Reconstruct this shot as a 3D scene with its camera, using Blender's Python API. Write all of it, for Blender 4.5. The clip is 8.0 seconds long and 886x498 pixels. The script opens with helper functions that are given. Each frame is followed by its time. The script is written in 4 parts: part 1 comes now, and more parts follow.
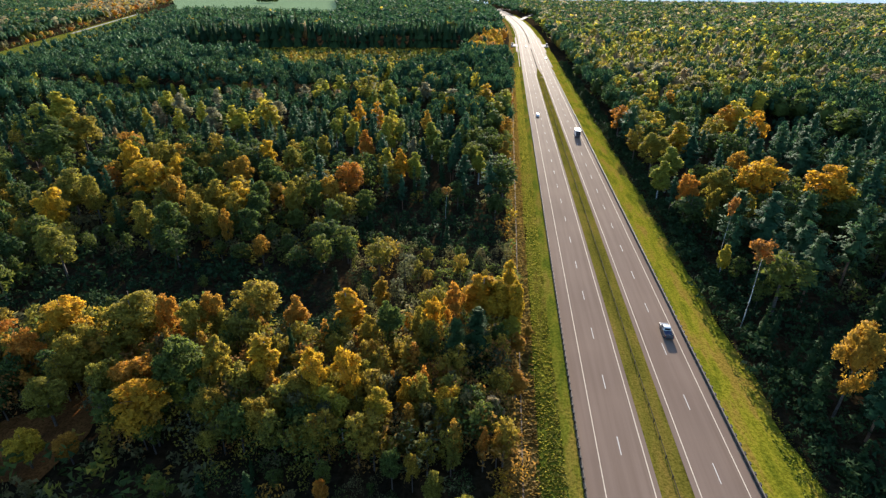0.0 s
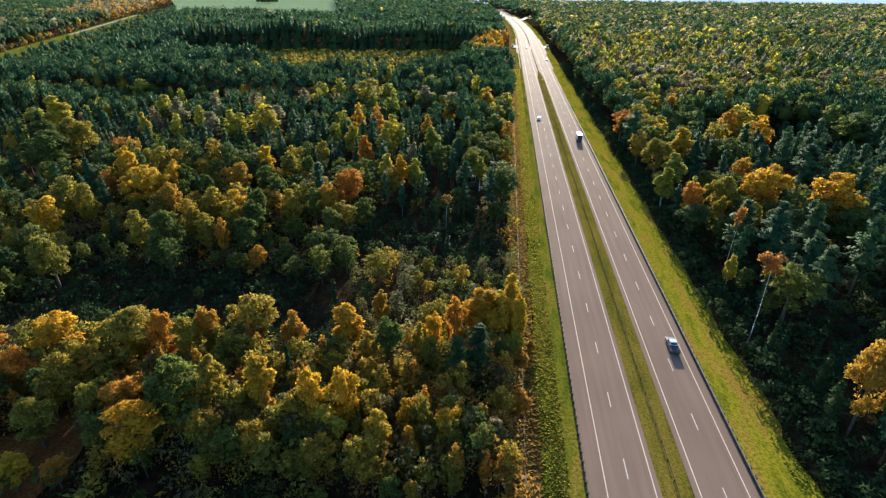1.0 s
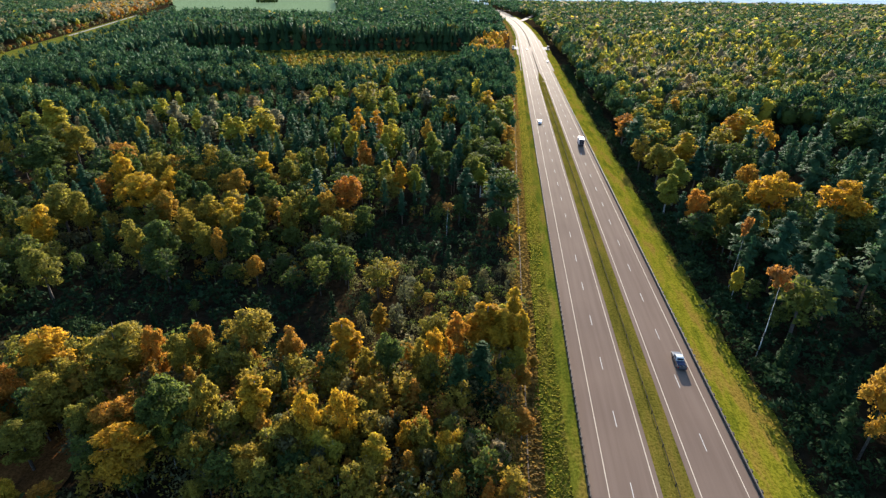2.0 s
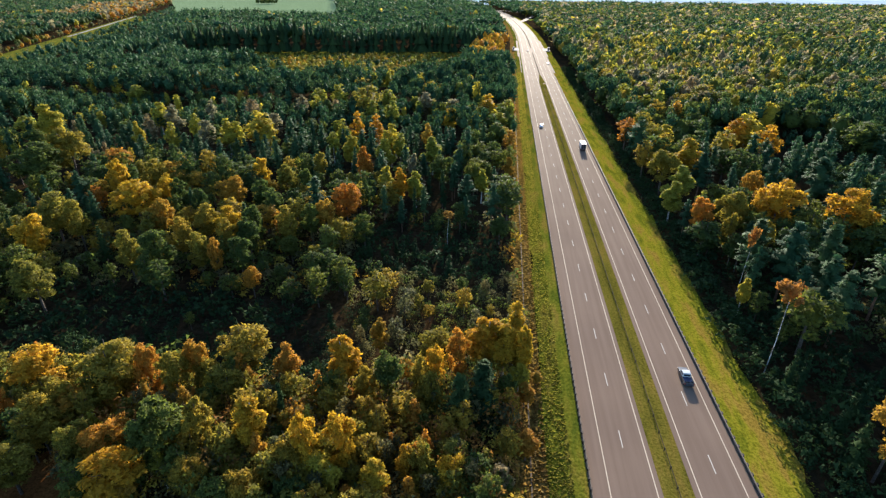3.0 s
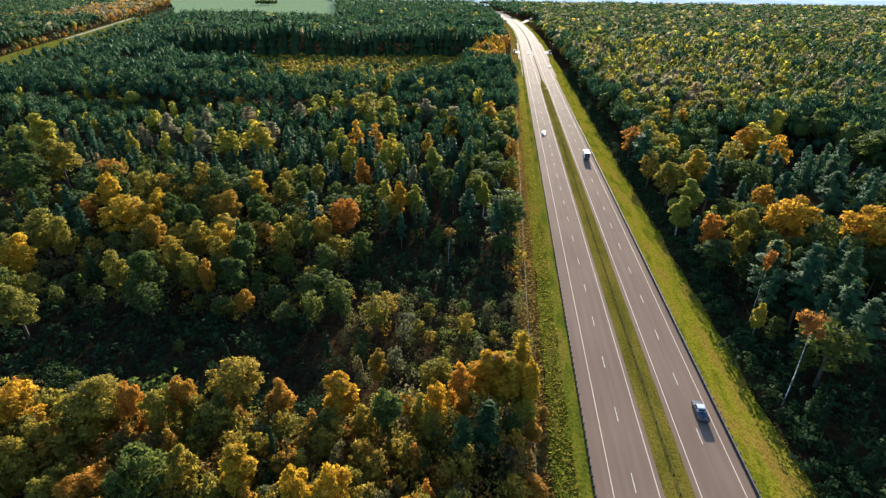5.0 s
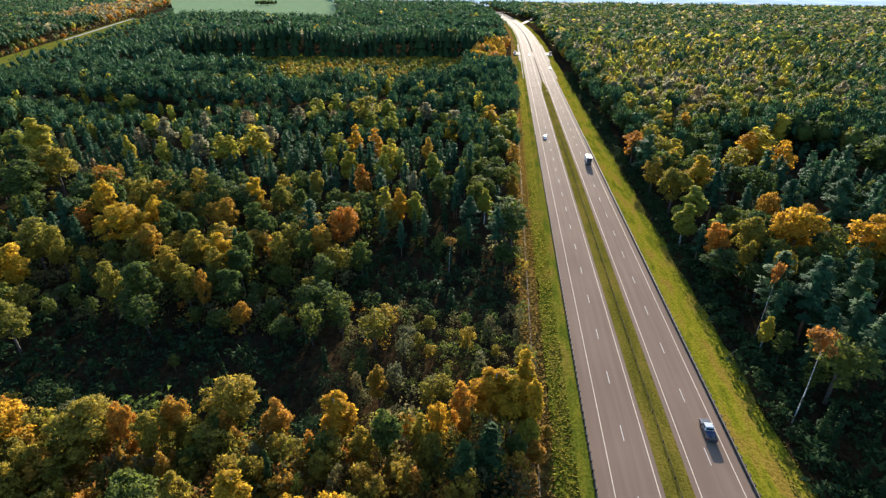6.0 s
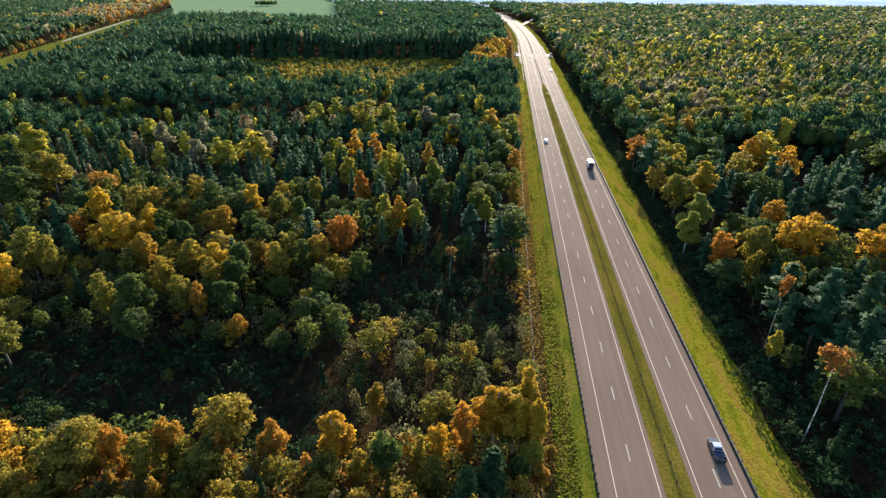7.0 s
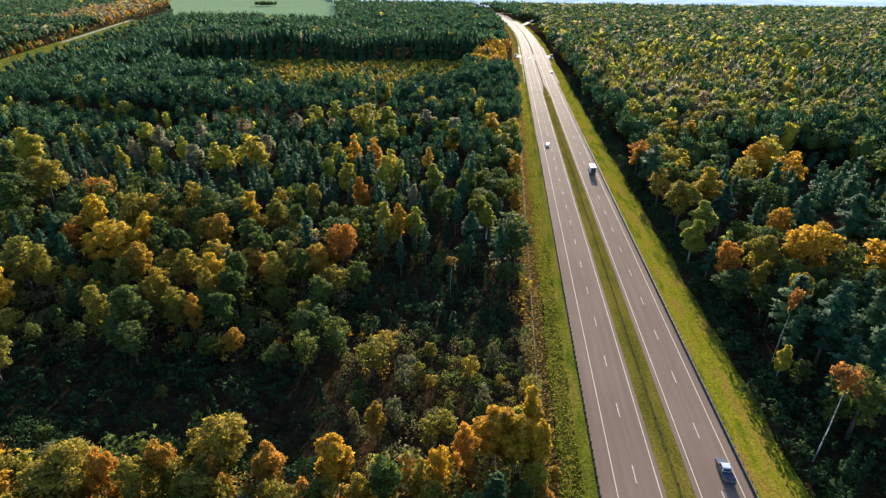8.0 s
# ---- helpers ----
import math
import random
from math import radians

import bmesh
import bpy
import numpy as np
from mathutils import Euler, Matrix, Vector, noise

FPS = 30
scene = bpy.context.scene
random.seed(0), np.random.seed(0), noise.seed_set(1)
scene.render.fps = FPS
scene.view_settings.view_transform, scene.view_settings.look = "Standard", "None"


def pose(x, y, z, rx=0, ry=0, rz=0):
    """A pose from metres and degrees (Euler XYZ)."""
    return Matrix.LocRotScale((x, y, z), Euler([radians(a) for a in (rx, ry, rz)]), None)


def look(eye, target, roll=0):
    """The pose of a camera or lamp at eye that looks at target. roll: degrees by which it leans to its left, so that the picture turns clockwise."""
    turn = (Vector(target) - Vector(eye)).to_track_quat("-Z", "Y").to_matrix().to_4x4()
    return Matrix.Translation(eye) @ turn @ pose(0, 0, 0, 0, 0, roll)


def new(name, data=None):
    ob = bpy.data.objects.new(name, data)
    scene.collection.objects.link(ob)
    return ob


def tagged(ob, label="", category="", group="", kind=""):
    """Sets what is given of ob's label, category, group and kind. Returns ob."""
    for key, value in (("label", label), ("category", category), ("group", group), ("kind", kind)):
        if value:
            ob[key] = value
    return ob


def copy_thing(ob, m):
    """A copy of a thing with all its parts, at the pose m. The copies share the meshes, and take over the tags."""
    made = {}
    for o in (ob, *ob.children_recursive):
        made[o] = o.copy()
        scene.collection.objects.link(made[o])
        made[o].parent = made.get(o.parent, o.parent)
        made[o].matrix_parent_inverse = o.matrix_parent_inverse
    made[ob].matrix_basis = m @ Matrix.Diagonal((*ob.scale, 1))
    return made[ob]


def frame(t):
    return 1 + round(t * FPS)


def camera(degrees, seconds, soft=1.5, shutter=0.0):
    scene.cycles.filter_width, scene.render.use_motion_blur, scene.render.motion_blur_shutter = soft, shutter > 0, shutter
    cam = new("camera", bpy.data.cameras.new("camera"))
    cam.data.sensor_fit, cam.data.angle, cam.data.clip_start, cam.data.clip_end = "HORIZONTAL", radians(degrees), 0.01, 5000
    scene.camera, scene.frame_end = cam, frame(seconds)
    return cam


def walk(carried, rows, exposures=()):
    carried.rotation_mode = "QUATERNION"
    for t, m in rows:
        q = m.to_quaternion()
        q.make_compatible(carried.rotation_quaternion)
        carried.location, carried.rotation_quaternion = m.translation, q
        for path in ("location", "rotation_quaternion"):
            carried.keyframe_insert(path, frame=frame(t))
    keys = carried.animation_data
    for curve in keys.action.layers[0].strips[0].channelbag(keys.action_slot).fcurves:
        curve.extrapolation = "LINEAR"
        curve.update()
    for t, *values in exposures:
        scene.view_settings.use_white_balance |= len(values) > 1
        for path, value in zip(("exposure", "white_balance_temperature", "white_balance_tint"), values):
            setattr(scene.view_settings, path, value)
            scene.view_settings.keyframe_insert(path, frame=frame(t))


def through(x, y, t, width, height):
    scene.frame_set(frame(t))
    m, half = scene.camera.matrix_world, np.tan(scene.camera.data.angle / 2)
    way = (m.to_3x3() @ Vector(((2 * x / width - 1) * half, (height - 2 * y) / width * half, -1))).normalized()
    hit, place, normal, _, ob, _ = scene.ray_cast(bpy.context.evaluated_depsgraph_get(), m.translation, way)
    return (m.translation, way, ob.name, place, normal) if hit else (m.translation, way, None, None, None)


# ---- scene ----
# ---- the camera: a drone that climbs slowly along a dual carriageway ----
cam = camera(80.2, 8.0, soft=1.35)
START, TRAVEL = Vector((-22.72, 0.0, 69.04)), Vector((-4.66, 29.05, 9.59))
TURN = pose(0, 0, 0, 90 - 26.82, 0, 6.21) @ pose(0, 0, 0, 0, 0, 0.48)
walk(cam, [(t, Matrix.Translation(START + TRAVEL * (t / 8.0)) @ TURN) for t in (0, 2, 4, 6, 8)], [(0, 1.56, 6150, 10), (8, 1.56, 6150, 10)])

# ---- world, sun ----
SUN_ELEVATION, SUN_EAST = radians(14.0), radians(4)      # the sun stands ahead, a little to the right of the road
world = bpy.data.worlds.new("sky")
scene.world = world
world.use_nodes = True
wn = world.node_tree.nodes
sky = wn.new("ShaderNodeTexSky")
sky.sky_type, sky.sun_disc = "NISHITA", False
sky.dust_density, sky.ozone_density = 1.2, 3.0
sky.sun_elevation, sky.sun_rotation = SUN_ELEVATION, SUN_EAST
world.node_tree.links.new(sky.outputs[0], wn["Background"].inputs["Color"])
wn["Background"].inputs["Strength"].default_value = 0.13
sun_data = bpy.data.lights.new("sun", "SUN")
sun_data.energy, sun_data.angle, sun_data.color = 5.0, radians(0.6), (1.0, 0.88, 0.71)
sun = new("sun", sun_data)
sun.matrix_world = look((0, 0, 200), Vector((0, 0, 200)) - Vector((math.sin(SUN_EAST) * math.cos(SUN_ELEVATION), math.cos(SUN_EAST) * math.cos(SUN_ELEVATION), math.sin(SUN_ELEVATION))))
rng = np.random.default_rng(7)


# ---- materials ----
def material(name):
    m = bpy.data.materials.new(name)
    m.use_nodes = True
    n, l = m.node_tree.nodes, m.node_tree.links
    return m, n, l, n["Principled BSDF"]


def noise_node(n, l, scale, detail=4.0, rough=0.6, vector=None):
    t = n.new("ShaderNodeTexNoise")
    t.inputs["Scale"].default_value, t.inputs["Detail"].default_value, t.inputs["Roughness"].default_value = scale, detail, rough
    if vector is None:
        vector = n.new("ShaderNodeTexCoord").outputs["Object"]
    l.new(vector, t.inputs["Vector"])
    return t.outputs["Fac"]


def ramp_node(n, l, fac, stops):
    r = n.new("ShaderNodeValToRGB")
    while len(r.color_ramp.elements) < len(stops):
        r.color_ramp.elements.new(0.5)
    for e, (p, c) in zip(r.color_ramp.elements, stops):
        e.position, e.color = p, (*c, 1)
    l.new(fac, r.inputs["Fac"])
    return r.outputs["Color"]


def mix_node(n, l, kind, fac, a, b):
    m = n.new("ShaderNodeMix")
    m.data_type, m.blend_type = "RGBA", kind
    for socket, value in ((m.inputs["Factor"], fac), (m.inputs["A"], a), (m.inputs["B"], b)):
        if isinstance(value, (int, float)):
            socket.default_value = value
        elif isinstance(value, tuple):
            socket.default_value = (*value, 1)
        else:
            l.new(value, socket)
    return m.outputs["Result"]


def bump_node(n, l, height, strength, distance):
    b = n.new("ShaderNodeBump")
    b.inputs["Strength"].default_value, b.inputs["Distance"].default_value = strength, distance
    l.new(height, b.inputs["Height"])
    return b.outputs["Normal"]


def plain(name, colour, rough=0.5, metal=0.0, vary=0.15, scale=3.0, gloss=0.5):
    """A simple surface with a little wear."""
    m, n, l, b = material(name)
    f = noise_node(n, l, scale)
    dark = tuple(c * (1 - vary) for c in colour)
    lite = tuple(min(1, c * (1 + vary)) for c in colour)
    l.new(ramp_node(n, l, f, [(0.3, dark), (0.7, lite)]), b.inputs["Base Color"])
    b.inputs["Roughness"].default_value, b.inputs["Metallic"].default_value = rough, metal
    b.inputs["Specular IOR Level"].default_value = gloss
    return m


def leaf_material(name, shades, through=0.55, gloss=0.3, rough=0.85, speckle=0.3):
    """Leaves: each tree takes a shade of its own, each clump varies round it, and light comes through."""
    m, n, l, b = material(name)
    tree = n.new("ShaderNodeObjectInfo").outputs["Random"]
    tint = n.new("ShaderNodeAttribute")
    tint.attribute_name = "tint"
    add = n.new("ShaderNodeMath")
    add.operation = "ADD"
    l.new(tree, add.inputs[0])
    l.new(tint.outputs["Fac"], add.inputs[1])
    whole = n.new("ShaderNodeMath")
    whole.operation = "FRACT"
    l.new(add.outputs[0], whole.inputs[0])
    isle = n.new("ShaderNodeNewGeometry").outputs["Random Per Island"]
    mixed = n.new("ShaderNodeMath")
    mixed.operation = "MULTIPLY_ADD"
    mixed.inputs[1].default_value = 0.2
    l.new(isle, mixed.inputs[0])
    scaled = n.new("ShaderNodeMath")
    scaled.operation = "MULTIPLY"
    scaled.inputs[1].default_value = 0.8
    l.new(whole.outputs[0], scaled.inputs[0])
    l.new(scaled.outputs[0], mixed.inputs[2])
    k = len(shades)
    colour = ramp_node(n, l, mixed.outputs[0], [(i / (k - 1), s) for i, s in enumerate(shades)])
    value = n.new("ShaderNodeMapRange")
    value.inputs["To Min"].default_value, value.inputs["To Max"].default_value = 1 - speckle, 1 + speckle
    l.new(isle, value.inputs["Value"])
    colour = mix_node(n, l, "MULTIPLY", 1.0, colour, value.outputs["Result"])
    l.new(colour, b.inputs["Base Color"])
    b.inputs["Roughness"].default_value = rough
    b.inputs["Specular IOR Level"].default_value = gloss
    # gloss tinted bluish in place of haze over the far crowns
    b.inputs["Specular Tint"].default_value = (0.8, 0.92, 1.0, 1)
    t = n.new("ShaderNodeBsdfTranslucent")
    l.new(colour, t.inputs["Color"])
    s = n.new("ShaderNodeMixShader")
    s.inputs[0].default_value = through
    l.new(b.outputs[0], s.inputs[1])
    l.new(t.outputs[0], s.inputs[2])
    l.new(s.outputs[0], n["Material Output"].inputs["Surface"])
    return m


LEAVES = {
    "pine": leaf_material("pine_needles", [(0.032, 0.084, 0.039), (0.043, 0.098, 0.040), (0.068, 0.116, 0.038)], 0.4, gloss=0.22, speckle=0.12),
    # near-black tone; besides spruces it colours growth that stands in for shade
    "spruce": leaf_material("shade_dark_spruce_needles", [(0.017, 0.036, 0.015), (0.024, 0.047, 0.017), (0.036, 0.060, 0.018)], 0.2, gloss=0.05, speckle=0.12),
    "green": leaf_material("green_leaves", [(0.050, 0.085, 0.022), (0.085, 0.115, 0.022), (0.140, 0.150, 0.022)]),
    "olive": leaf_material("olive_leaves", [(0.17, 0.165, 0.026), (0.26, 0.21, 0.026), (0.36, 0.235, 0.026)]),
    "yellow": leaf_material("yellow_leaves", [(0.40, 0.285, 0.022), (0.48, 0.30, 0.020), (0.52, 0.255, 0.018)]),
    "orange": leaf_material("orange_leaves", [(0.36, 0.235, 0.028), (0.43, 0.22, 0.025), (0.45, 0.175, 0.022)]),
    "lime": leaf_material("lime_leaves", [(0.23, 0.245, 0.036), (0.34, 0.315, 0.036), (0.46, 0.35, 0.036)]),
    "brown": leaf_material("brown_leaves", [(0.22, 0.135, 0.03), (0.29, 0.15, 0.03), (0.32, 0.125, 0.025)]),
    # tan, with the blue raised to put distant haze into the leaves
    "tan": leaf_material("hazed_tan_leaves", [(0.20, 0.195, 0.105), (0.26, 0.225, 0.115), (0.30, 0.21, 0.095)]),
    "grey": leaf_material("dull_leaves", [(0.095, 0.105, 0.045), (0.14, 0.13, 0.048), (0.18, 0.14, 0.045)]),
}


def bark_material(name, a, b2, scale):
    m, n, l, b = material(name)
    f = noise_node(n, l, scale, 5)
    l.new(ramp_node(n, l, f, [(0.38, a), (0.6, b2)]), b.inputs["Base Color"])
    b.inputs["Roughness"].default_value = 0.85
    l.new(bump_node(n, l, f, 0.6, 0.05), b.inputs["Normal"])
    return m


BARK = bark_material("grey_brown_bark", (0.05, 0.038, 0.028), (0.13, 0.10, 0.075), 3.0)
BIRCH_BARK = bark_material("birch_bark", (0.10, 0.09, 0.08), (0.62, 0.60, 0.55), 1.6)
PINE_BARK = bark_material("pine_bark", (0.09, 0.05, 0.03), (0.24, 0.12, 0.06), 2.0)


def asphalt_material():
    m, n, l, b = material("worn_asphalt")
    co = n.new("ShaderNodeTexCoord").outputs["Object"]
    stretch = n.new("ShaderNodeMapping")
    stretch.inputs["Scale"].default_value = (1.0, 0.03, 1.0)
    l.new(co, stretch.inputs["Vector"])
    tracks = noise_node(n, l, 0.9, 3, 0.5, stretch.outputs[0])
    patch = noise_node(n, l, 0.05, 3, 0.5, co)
    grain = noise_node(n, l, 30.0, 4, 0.7, co)
    base = ramp_node(n, l, tracks, [(0.3, (0.184, 0.129, 0.095)), (0.7, (0.218, 0.156, 0.117))])
    base = mix_node(n, l, "MULTIPLY", 0.5, base, ramp_node(n, l, patch, [(0.3, (0.75, 0.75, 0.77)), (0.7, (1, 1, 1))]))
    base = mix_node(n, l, "MULTIPLY", 0.4, base, ramp_node(n, l, grain, [(0.3, (0.7, 0.7, 0.7)), (0.7, (1, 1, 1))]))
    l.new(base, b.inputs["Base Color"])
    b.inputs["Roughness"].default_value = 0.85
    b.inputs["Specular IOR Level"].default_value = 0.015
    l.new(bump_node(n, l, grain, 0.35, 0.02), b.inputs["Normal"])
    return m


def grass_material(name, stops, fine):
    m, n, l, b = material(name)
    co = n.new("ShaderNodeTexCoord").outputs["Object"]
    stretch = n.new("ShaderNodeMapping")
    stretch.inputs["Scale"].default_value = (1.0, 0.25, 1.0)
    l.new(co, stretch.inputs["Vector"])
    big = noise_node(n, l, 0.22, 5, 0.65, stretch.outputs[0])
    small = noise_node(n, l, fine, 5, 0.7, co)
    base = ramp_node(n, l, big, stops)
    base = mix_node(n, l, "MULTIPLY", 0.85, base, ramp_node(n, l, small, [(0.38, (0.36, 0.40, 0.32)), (0.60, (1, 1, 1))]))
    l.new(base, b.inputs["Base Color"])
    b.inputs["Roughness"].default_value = 0.9
    b.inputs["Specular IOR Level"].default_value = 0.0
    l.new(bump_node(n, l, small, 0.6, 0.22), b.inputs["Normal"])
    return m


ASPHALT = asphalt_material()
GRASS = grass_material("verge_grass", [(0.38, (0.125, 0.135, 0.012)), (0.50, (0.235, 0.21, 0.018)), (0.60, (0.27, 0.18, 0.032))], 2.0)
WEEDY_GRASS = grass_material("weedy_grass", [(0.36, (0.085, 0.105, 0.018)), (0.5, (0.145, 0.155, 0.022)), (0.64, (0.24, 0.18, 0.035))], 3.0)
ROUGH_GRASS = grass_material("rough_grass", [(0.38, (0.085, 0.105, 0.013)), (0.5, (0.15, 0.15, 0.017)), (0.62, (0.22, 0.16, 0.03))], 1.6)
MEDIAN_GRASS = grass_material("median_grass", [(0.38, (0.115, 0.098, 0.017)), (0.5, (0.155, 0.128, 0.022)), (0.62, (0.20, 0.14, 0.03))], 2.2)
DRY_GRASS = grass_material("dry_grass", [(0.30, (0.13, 0.095, 0.03)), (0.5, (0.22, 0.135, 0.035)), (0.72, (0.34, 0.165, 0.045))], 1.3)
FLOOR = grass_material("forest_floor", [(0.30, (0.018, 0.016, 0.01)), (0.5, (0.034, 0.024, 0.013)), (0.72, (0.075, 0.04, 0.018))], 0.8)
# field green paled, with distant haze mixed into the colour
FIELD = grass_material("hazy_pale_field", [(0.30, (0.20, 0.28, 0.15)), (0.6, (0.25, 0.33, 0.18)), (0.8, (0.30, 0.37, 0.22))], 0.2)
PAINT = plain("road_paint", (0.58, 0.54, 0.48), 0.8, 0, 0.15, 2.0, 0.05)
WARM_PAINT = plain("cream_road_paint", (0.60, 0.50, 0.38), 0.8, 0, 0.15, 2.0, 0.05)
STEEL = plain("weathered_steel", (0.17, 0.135, 0.105), 0.7, 0.1, 0.3, 1.5, 0.2)
DARK_STEEL = plain("dark_weathered_steel", (0.10, 0.08, 0.05), 0.85, 0.0, 0.35, 1.5, 0.1)
POST = plain("dark_post", (0.022, 0.018, 0.016), 0.8, 0, 0.3, 2.0)
GRAVEL = plain("gravel_shoulder", (0.19, 0.165, 0.14), 0.9, 0, 0.35, 2.5)


# ---- mesh helpers ----
def mesh_ob(name, verts, faces, mat, parent=None, label="", tint=None, smooth=False, normals=None):
    """One mesh object out of arrays of points and of quads or triangles."""
    me = bpy.data.meshes.new(name)
    verts, faces = np.asarray(verts, dtype=np.float32), np.asarray(faces, dtype=np.int32)
    me.vertices.add(len(verts))
    me.vertices.foreach_set("co", verts.ravel())
    k = faces.shape[1]
    me.loops.add(faces.size)
    me.loops.foreach_set("vertex_index", faces.ravel())
    me.polygons.add(len(faces))
    me.polygons.foreach_set("loop_start", np.arange(0, faces.size, k, dtype=np.int32))
    me.update(calc_edges=True)
    if smooth:
        me.polygons.foreach_set("use_smooth", np.ones(len(faces), dtype=bool))
    if normals is not None:
        me.polygons.foreach_set("use_smooth", np.ones(len(faces), dtype=bool))
        me.normals_split_custom_set_from_vertices(np.asarray(normals, dtype=np.float32))
    if tint is not None:
        me.attributes.new("tint", "FLOAT", "POINT").data.foreach_set("value", np.asarray(tint, dtype=np.float32))
    me.materials.append(mat)
    ob = new(name, me)
    ob.parent = parent
    if label:
        ob["label"] = label
    return ob


def part(name, bm, mat, parent=None, label=""):
    """A bmesh as one mesh object under a thing or a part."""
    me = bpy.data.meshes.new(name)
    bm.to_mesh(me)
    bm.free()
    me.materials.append(mat)
    ob = new(name, me)
    ob.parent = parent
    if label:
        ob["label"] = label
    return ob


def box(bm, x0, x1, y0, y1, z0, z1, bevel=0.0):
    made = bmesh.ops.create_cube(bm, size=1.0)["verts"]
    for v in made:
        v.co = Vector(((x0 + x1) / 2 + v.co.x * (x1 - x0), (y0 + y1) / 2 + v.co.y * (y1 - y0), (z0 + z1) / 2 + v.co.z * (z1 - z0)))
    if bevel:
        edges = {e for v in made for e in v.link_edges}
        bmesh.ops.bevel(bm, geom=list(edges), offset=bevel, segments=2, affect="EDGES", profile=0.6)


# ---- the road's line: straight, then a long bend to the left ----
MID = 7.15            # middle of the median; the left lane line is at x = 0


def bend(y):
    return np.where(np.asarray(y) > 780, -7.6e-5 * (np.asarray(y, dtype=float) - 780) ** 2, 0.0)


YS = np.concatenate([np.arange(-80, 780, 20.0), np.arange(780, 1700, 20.0)])


def strip(name, x0, x1, z0, z1, mat, ys=YS, cols=1, wave=0.0):
    """A band along the road from x0 to x1."""
    xs = np.linspace(0, 1, cols + 1)
    verts, faces = [], []
    for i, y in enumerate(ys):
        for s in xs:
            x = x0 + (x1 - x0) * s
            verts.append((x + float(bend(y)), y, z0 + (z1 - z0) * s + wave * noise.noise(Vector((x * 0.4, y * 0.15, 0)))))
    k = cols + 1
    for i in range(len(ys) - 1):
        for j in range(cols):
            a = i * k + j
            faces.append((a, a + 1, a + 1 + k, a + k))
    return mesh_ob(name, verts, faces, mat)


# ---- ground ----
def build_ground():
    """One sheet to the horizon; the road lies on a low bank."""
    xs = np.concatenate([np.linspace(-4800, -700, 8), np.linspace(-640, -40, 41), [-30, -24, -19, -15, -9, -7.0, 7, 19.4, 21.4, 28, 32, 36, 44], np.linspace(60, 640, 40), np.linspace(700, 4800, 8)])
    ys = np.concatenate([np.linspace(-4800, -100, 8), np.linspace(-80, 1700, 180), np.linspace(1800, 4800, 8)])
    verts, faces = [], []
    for y in ys:
        off = float(bend(min(y, 1700)))
        for x in xs:
            d = max(0.0, abs(x - 6.2) - 14.6)
            z = -0.06 - 1.3 * min(1, d / 7) ** 0.8 - (0.45 if abs(x - 6.4) < 23.5 else 0)
            if d > 12:
                z += 0.8 * noise.noise(Vector((x * 0.02, y * 0.02, 1))) * min(1, (d - 12) / 30)
            if y > 1700:
                z -= 2.0
            verts.append((x + (off if abs(x) < 640 else 0), y, z))
    k = len(xs)
    for i in range(len(ys) - 1):
        for j in range(k - 1):
            a = i * k + j
            faces.append((a, a + 1, a + 1 + k, a + k))
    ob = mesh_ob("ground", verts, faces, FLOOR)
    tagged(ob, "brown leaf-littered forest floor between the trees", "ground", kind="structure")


build_ground()


def bank(name, xa, xb, mat, label):
    """A grassy slope beside the road, just above the ground sheet."""
    ys = np.concatenate([np.arange(-60, 420, 3.0), np.arange(420, 1500, 20.0)])
    n = 12
    verts, faces = [], []
    for y in ys:
        ragged = 1.6 * noise.noise(Vector((3.1 if xa > 0 else 9.7, y * 0.06, 0))) + 0.7 * noise.noise(Vector((5, y * 0.3, 0)))
        for j in range(n + 1):
            s = j / n
            x = xa + (xb + ragged * (1 if xb > 0 else -1) - xa) * s
            d = max(0.0, abs(x - 6.2) - 14.6)
            z = 0.02 - 1.3 * min(1, d / 7) ** 0.8 + 0.10 * noise.noise(Vector((x * 0.8, y * 0.5, 0))) * min(1, s * 5)
            verts.append((x + float(bend(y)), y, z))
    k = n + 1
    for i in range(len(ys) - 1):
        for j in range(n):
            a = i * k + j
            faces.append((a, a + 1, a + 1 + k, a + k))
    if xb < xa:
        faces = [f[::-1] for f in faces]
    return tagged(mesh_ob(name, verts, faces, mat), label, "verge", kind="structure")


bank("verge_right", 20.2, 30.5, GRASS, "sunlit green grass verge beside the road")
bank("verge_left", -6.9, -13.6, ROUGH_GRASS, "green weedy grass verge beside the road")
bank("dry_strip", -13.4, -19.0, DRY_GRASS, "strip of dry brown grass at the forest edge")

road_left = tagged(strip("road_left", -6.95, 4.6, 0.0, 0.0, ASPHALT), "worn grey asphalt carriageway with white lane lines", "road", kind="structure")
road_right = tagged(strip("road_right", 9.6, 20.1, 0.0, 0.0, ASPHALT), "worn grey asphalt carriageway with white lane lines", "road", kind="structure")
tagged(strip("median", 4.5, 9.7, -0.05, -0.05, MEDIAN_GRASS, np.arange(-80, 468, 4.0), 6, 0.12), "mown olive-brown grass median strip", "median", kind="structure")


def line(name, x, road):
    ob = strip(name, x - 0.07, x + 0.07, 0.012, 0.012, WARM_PAINT)
    ob.parent = road


line("edge_line", -3.75, road_left)
line("edge_line", 3.75, road_left)
line("edge_line", 10.6, road_right)
line("edge_line", 18.0, road_right)


